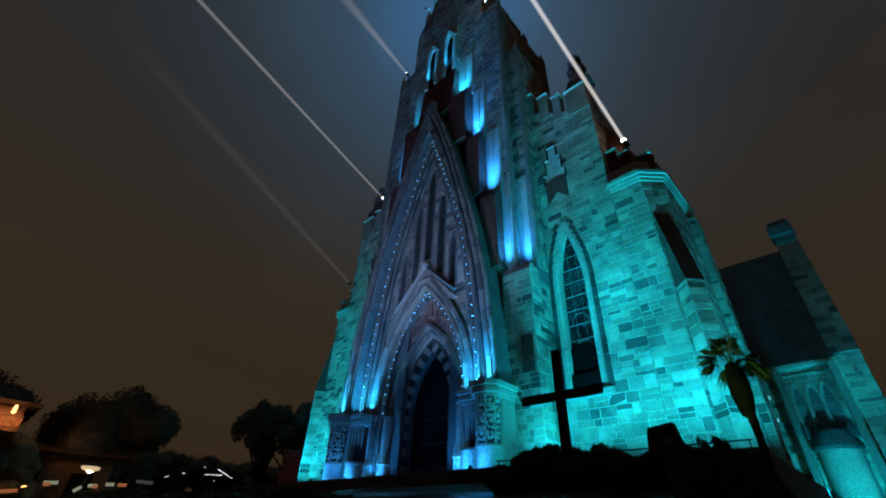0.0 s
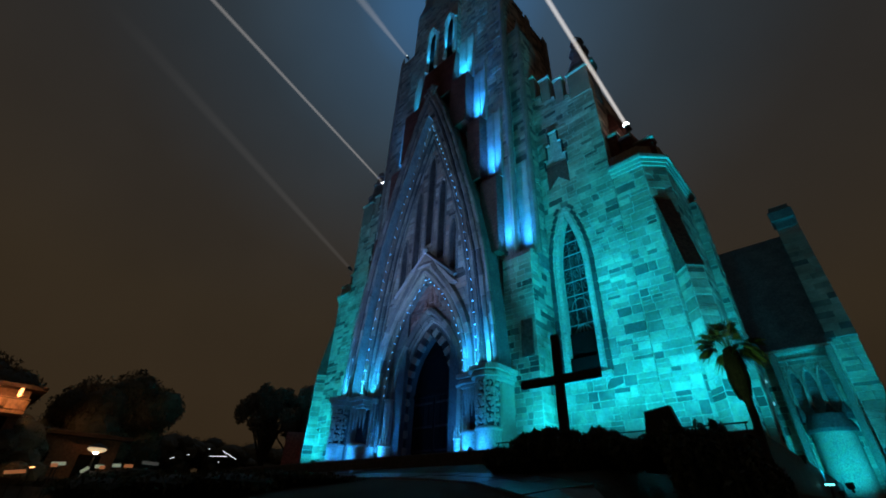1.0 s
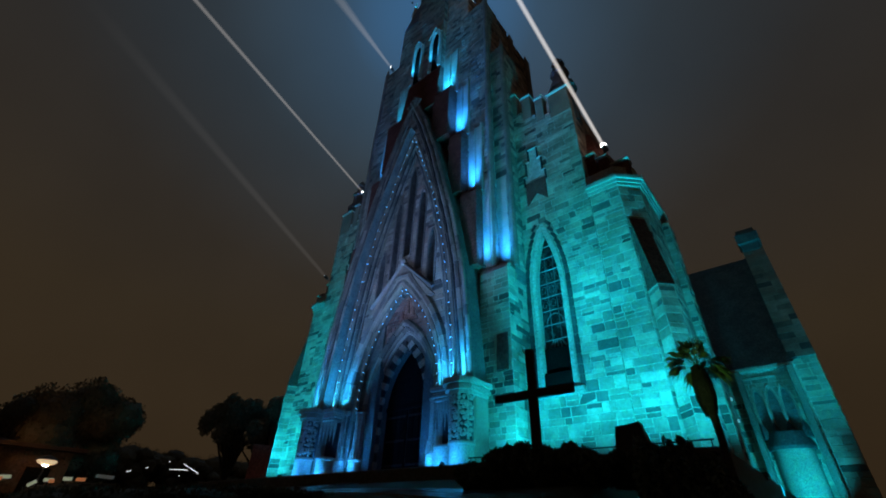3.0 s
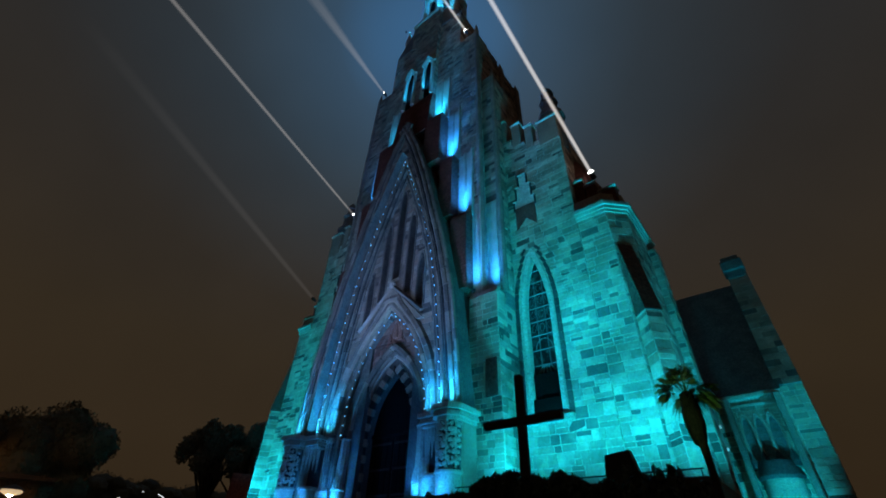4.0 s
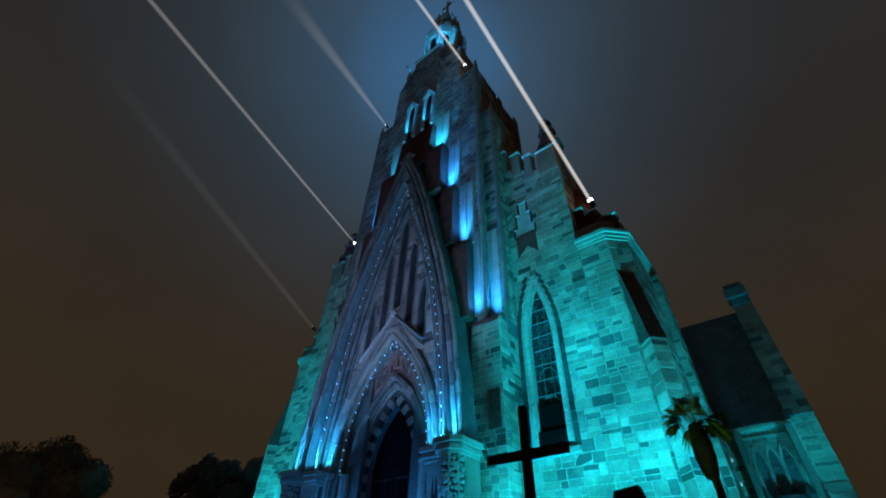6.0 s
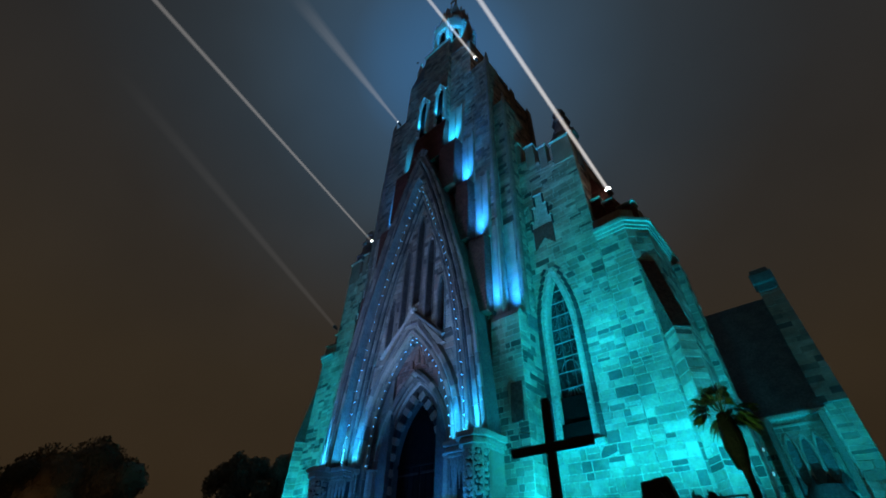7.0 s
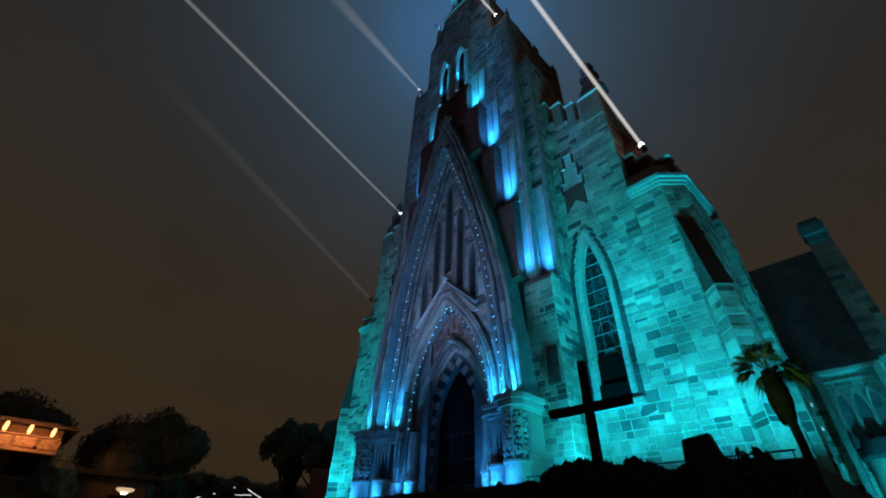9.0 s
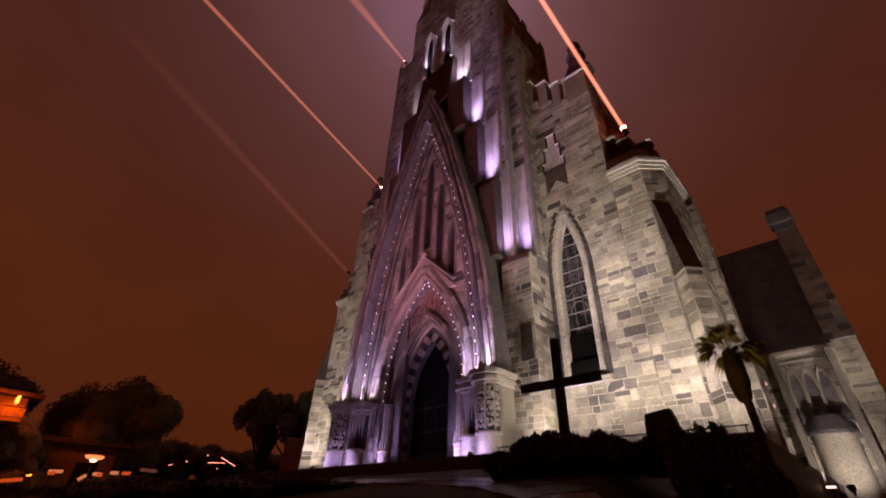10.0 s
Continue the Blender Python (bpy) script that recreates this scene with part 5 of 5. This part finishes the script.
def broad_tree(az, dist, el_top, spread, label, seed, leaves=5200, low=0.38, airy=False):
    p = at_angle(az, dist, el_top)
    base = height(p.x, p.y)
    h = p.z - base
    tree = tagged(new("tree"), label, "tree", "trees across the square")
    tree.location = (p.x, p.y, base)
    rnd = random.Random(seed)
    k = 0.4 if airy else 1.0
    bm = bmesh.new()
    loft(bm, [ngon(0.1 * math.sin(z), 0, z, r, 9) for z, r in ((0, h * k * 0.05), (h * 0.15, h * k * 0.032), (h * 0.5, h * k * 0.022), (h * 0.8, h * k * 0.008))])
    part("trunk", bm, M_BARK, tree)
    blobs = []
    for i in range(26 if airy else 11):
        t = rnd.uniform(0, 6.3)
        r = spread * rnd.uniform(0.1 if airy else 0.25, 1.0 if airy else 0.65)
        zz = h * rnd.uniform(low, 0.80 if not airy else 0.9)
        blobs.append(((math.cos(t) * r, math.sin(t) * r, zz), tuple(k * (0.55 if airy else 1) for k in (spread * rnd.uniform(0.3, 0.45), spread * rnd.uniform(0.3, 0.45), h * rnd.uniform(0.13, 0.19)))))
        bm = bmesh.new()
        tube(bm, [(0, 0, h * 0.3), (math.cos(t) * r * 0.5, math.sin(t) * r * 0.5, zz * 0.8), (math.cos(t) * r, math.sin(t) * r, zz)], h * 0.012, 5, h * 0.004)
        part("limb", bm, M_BARK, tree)
    if not airy:
        blobs.append(((0, 0, h * 0.72), (spread * 0.55, spread * 0.55, h * 0.27)))
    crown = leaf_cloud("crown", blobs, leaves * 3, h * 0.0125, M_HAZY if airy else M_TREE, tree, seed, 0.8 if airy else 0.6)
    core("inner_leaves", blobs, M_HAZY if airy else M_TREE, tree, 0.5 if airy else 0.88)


broad_tree(-78.9, 34, 12.0, 3.3, "big dark round-crowned tree on the square", 1, 8000)
broad_tree(-82.6, 38, 10.7, 2.7, "dark tree with a lower crown", 2)
broad_tree(-91.2, 43, 11.4, 4.4, "dark tree behind the lantern-lit house", 6, 6000)
broad_tree(-86.3, 31, 6.5, 2.2, "small dark tree below the balcony", 7, 2500)
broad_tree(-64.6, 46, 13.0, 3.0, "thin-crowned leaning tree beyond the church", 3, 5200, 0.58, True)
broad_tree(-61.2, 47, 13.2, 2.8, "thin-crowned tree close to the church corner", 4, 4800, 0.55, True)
for i, (az, el) in enumerate(((-74, 6.6), (-72, 6.2), (-70, 6.4), (-68, 6.0), (-65.5, 6.3), (-77, 6.0), (-86.5, 6.4), (-62.6, 6.0))):
    broad_tree(az, 70 + 3 * (i % 3), el, 4.2, "far dark tree along the street", 20 + i, 1800)


def house(az, dist, el_eaves, el_ridge, width, label, lit):
    p = at_angle(az, dist, el_eaves)
    base = height(p.x, p.y)
    h, rise = p.z - base, dist * (math.tan(radians(el_ridge)) - math.tan(radians(el_eaves)))
    home = tagged(new("house"), label, "house", "houses across the square")
    home.matrix_world = pose(p.x, p.y, base, 0, 0, -az)
    w, d = width / 2, 4.0
    bm = bmesh.new()
    box(bm, -w, w, 0, 2 * d, 0, h)
    part("wall", bm, M_PLASTER, home)
    bm = bmesh.new()
    loft(bm, [[(-w - 0.5, -0.8, h), (w + 0.5, -0.8, h), (w + 0.5, 2 * d + 0.5, h), (-w - 0.5, 2 * d + 0.5, h)],
              [(-w - 0.5, -0.8, h + 0.18), (w + 0.5, -0.8, h + 0.18), (w + 0.5, 2 * d + 0.5, h + 0.18), (-w - 0.5, 2 * d + 0.5, h + 0.18)],
              [(-w * 0.55, d, h + rise), (w * 0.55, d, h + rise), (w * 0.55, d + 0.2, h + rise), (-w * 0.55, d + 0.2, h + rise)]])
    part("roof", bm, M_TILE, home)
    k = max(2, int(width / 2.4))
    for i in range(k):
        x = -w + (i + 0.5) * width / k
        bm = bmesh.new()
        box(bm, x - 0.5, x + 0.5, -0.06, 0.0, h - 2.1, h - 0.8, 0.02)
        win = part("window", bm, M_DOOR, home)
        bm = bmesh.new()
        box(bm, x - 0.6, x + 0.6, -0.12, 0.0, h - 2.25, h - 2.12, 0.02)
        part("sill", bm, M_TRIM, win)
    if lit:
        bm = bmesh.new()
        box(bm, -w, w, -1.62, -1.46, h - 0.62, h - 0.56, 0.02)
        part("balcony_rail", bm, M_PLASTER, home)
        for x in np.linspace(-w * 0.78, w * 0.78, 4):
            bm = bmesh.new()
            box(bm, float(x) - w * 0.22, float(x) + w * 0.22, -1.58, -1.5, h - 1.08, h - 0.66, 0.02)
            part("balcony_panel", bm, M_PLASTER, home)
        bm = bmesh.new()
        box(bm, -w, w, -1.6, 0, h - 1.25, h - 1.12)
        part("balcony_floor", bm, M_PLASTER, home)
        for x in np.linspace(-w * 0.75, w * 0.75, lit):
            bm = bmesh.new()
            loft(bm, [ngon(float(x), -0.9, h - z, r, 8) for z, r in ((0.04, 0.03), (0.07, 0.08), (0.15, 0.05), (0.21, 0.09), (0.29, 0.05), (0.35, 0.09), (0.43, 0.03))])
            part("lantern", bm, M_WARM, home, "glowing orange lantern")
        # unseen area light added in front to brighten the balcony panels
        d_ = bpy.data.lights.new("balcony_fill", "AREA")
        d_.energy, d_.color, d_.shape, d_.size, d_.size_y = 30 * lit, (1.0, 0.42, 0.14), "RECTANGLE", width * 0.8, 0.3
        o = new("balcony_fill", d_)
        o.matrix_world = home.matrix_world @ pose(0, -2.2, h - 0.1, 30, 0, 0)
    return home


house(-90.5, 30, 8.35, 9.5, 3.6, "house with a lantern-lit orange balcony", 4)
house(-82.6, 32, 5.0, 6.3, 4.6, "small low house with a dark tiled roof", 0)
house(-87.2, 33, 3.3, 4.3, 3.4, "low shop front with warm orange lights", 3)


def street_things():
    # pole lamp with a shallow shade, standing in for a lit house gable
    p = at_angle(-80.2, 29, 3.95)
    base = height(p.x, p.y)
    lamp = tagged(new("gable_lamp"), "pole lamp that stands in for a warm lit house gable", "street lamp")
    lamp.location = (p.x, p.y, base)
    h = p.z - base
    bm = bmesh.new()
    loft(bm, [ngon(0, 0, z, r, 8) for z, r in ((0, 0.09), (0.5, 0.06), (h, 0.04))])
    part("pole", bm, M_IRON, lamp)
    bm = bmesh.new()
    loft(bm, [ngon(0, 0, z, r, 10) for z, r in ((h + 0.36, 0.04), (h + 0.26, 0.30), (h + 0.15, 0.50))])
    part("shade", bm, M_IRON, lamp)
    # glow of the lit canopy, put into a glowing disc
    bm = bmesh.new()
    loft(bm, [ngon(0, 0, z, r, 10) for z, r in ((h - 0.06, 0.16), (h, 0.34), (h + 0.09, 0.42), (h + 0.14, 0.36))])
    part("glow_disc", bm, M_CANOPY, lamp, "warm glow of the lit canopy as a glowing disc")
    bm = bmesh.new()
    loft(bm, [ngon(0, 0, z, r, 10) for z, r in ((h - 0.13, 0.04), (h - 0.09, 0.12), (h - 0.05, 0.13))])
    part("bulb", bm, M_WHITE, lamp)
    d_ = bpy.data.lights.new("gable_glow", "POINT")
    d_.energy, d_.color, d_.shadow_soft_size = 6, (1.0, 0.72, 0.42), 0.2
    new("gable_glow", d_).location = (p.x, p.y, p.z - 0.4)
    # parked cars along the far kerb
    for i, az in enumerate((-84.0, -79.0, -77.2, -75.6)):
        q = at_angle(az, 31, 2.6)
        car = tagged(new("parked_car"), "pale parked car on the far side of the square", "car", "parked cars")
        car.matrix_world = pose(q.x, q.y, height(q.x, q.y), 0, 0, -az)
        bm = bmesh.new()
        prof = [(-2.1, 0.3), (-2.1, 0.75), (-1.2, 0.9), (-0.7, 1.4), (0.9, 1.42), (1.5, 0.95), (2.1, 0.85), (2.1, 0.3)]
        loft(bm, [[(x, y, z) for x, z in prof] for y in (-0.85, 0.85)])
        part("body", bm, M_CAR, car)
        bm = bmesh.new()
        loft(bm, [[(x, y, z) for x, z in ((-1.05, 0.95), (-0.65, 1.33), (0.85, 1.35), (1.3, 0.98))] for y in (-0.87, 0.87)])
        part("glazing", bm, M_GLASS, car)
        for x in (-1.35, 1.35):
            for y in (-0.8, 0.8):
                bm = bmesh.new()
                loft(bm, [[(x + 0.32 * math.cos(a * 0.5236), y + s, 0.32 + 0.32 * math.sin(a * 0.5236)) for a in range(12)] for s in (-0.1, 0.1)])
                part("wheel", bm, M_IRON, car)
    # small far lamps along the street
    for az, el, dist, wide, turn, mat in (
            (-69.2, 4.45, 42, 0.62, 3, M_STRIP), (-68.1, 4.64, 42, 0.66, -25, M_STRIP), (-73.55, 3.94, 42, 0.15, 22, M_STRIP), (-72.1, 4.37, 42, 0.09, 15, M_STRIP),
            (-70.3, 5.1, 42, 0.06, 10, M_STRIP), (-69.0, 3.9, 42, 0.05, 0, M_STRIP), (-82.65, 2.65, 27.5, 0.26, 4, M_GREEN), (-79.45, 2.66, 27.5, 0.17, 2, M_GREEN),
            (-78.1, 2.87, 27.5, 0.17, 2, M_GREEN), (-77.1, 2.9, 27.5, 0.18, 2, M_RUST), (-82.9, 2.5, 27.0, 0.12, 4, M_RUST), (-79.2, 2.6, 27.2, 0.10, 2, M_RUST),
            (-75.3, 3.28, 27.5, 0.36, -2, M_GREY), (-80.5, 2.3, 27.0, 0.16, 40, M_GREEN), (-84.4, 2.2, 27.5, 0.08, 15, M_WARM), (-85.4, 1.75, 27.5, 0.35, 8, M_RUST)):
        q = at_angle(az, dist, el)
        b = height(q.x, q.y)
        far = tagged(new("far_lamp"), "small far street light on a pole", "street lamp", "far street lights")
        far.matrix_world = pose(q.x, q.y, b, 0, 0, -az)
        bm = bmesh.new()
        tube(bm, [(0, 0, 0), (0, 0, q.z - b)], 0.03, 5)
        part("pole", bm, M_IRON, far)
        bm = bmesh.new()
        thick = 0.07 if mat in (M_GREEN, M_RUST, M_GREY) else 0.022
        box(bm, -wide, wide, -0.05, 0.05, -thick, thick, 0.01, pose(0, -0.06, q.z - b, 0, -turn, 0))
        part("head", bm, mat, far)
    # red sign board beside the church
    p = at_angle(-61.3, 40, 6.2)
    b = height(p.x, p.y)
    board = tagged(new("sign_board"), "dull red sign board on two posts", "sign")
    board.matrix_world = pose(p.x, p.y, b, 0, 0, 61)
    bm = bmesh.new()
    box(bm, -0.85, 0.85, -0.04, 0.04, p.z - b - 1.5, p.z - b + 1.0, 0.02)
    part("panel", bm, M_SIGN, board)
    for x in (-0.8, 0.8):
        bm = bmesh.new()
        tube(bm, [(x, 0.08, 0), (x, 0.08, p.z - b)], 0.05, 6)
        part("post", bm, M_IRON, board)
    # two small lamps on the nave wall
    for z in (4.55, 3.45):
        lamp = tagged(new("wall_lamp"), "small pale teal lamp on the dark nave wall", "wall lamp", "nave wall lamps")
        lamp.location = (11.93, 14.0, z)
        bm = bmesh.new()
        box(bm, -0.02, 0.12, -0.03, 0.03, -0.02, 0.02, 0.008)
        part("bracket", bm, M_IRON, lamp)
        bm = bmesh.new()
        loft(bm, [ngon(0.16, 0, q, r, 8) for q, r in ((-0.09, 0.03), (-0.05, 0.055), (0.06, 0.05), (0.09, 0.02))])
        part("globe", bm, M_DIMT, lamp)
    # small teal path lights by the transept
    for az, dist, el, w in ((-7.4, 19.5, 3.25, 0.22), (-6.1, 21.0, 3.9, 0.10), (-4.65, 20.0, 3.6, 0.13)):
        q = at_angle(az, dist, el)
        b = height(q.x, q.y)
        light = tagged(new("path_light"), "small teal path light near the transept", "path light", "path lights")
        light.location = (q.x, q.y, b)
        bm = bmesh.new()
        loft(bm, [ngon(0, 0, z, 0.04, 8) for z in (-0.1, max(0.05, q.z - b))])
        part("stem", bm, M_IRON, light)
        bm = bmesh.new()
        box(bm, -w, w, -0.04, 0.04, q.z - b, q.z - b + 0.05, 0.015)
        part("head", bm, M_LAMPT, light)


street_things()

# ------------------------------------------------------------------ single stones of the nearest walls
for i, (corners, owner) in enumerate(BLOCKS[:560]):
    raw_part("stone_block", corners, STONE_FACES, M_BLOCK, owner)
if BLOCKS[560:]:
    skin("wall_facing", [c for c, _ in BLOCKS[560:]], M_ASHLAR, church)
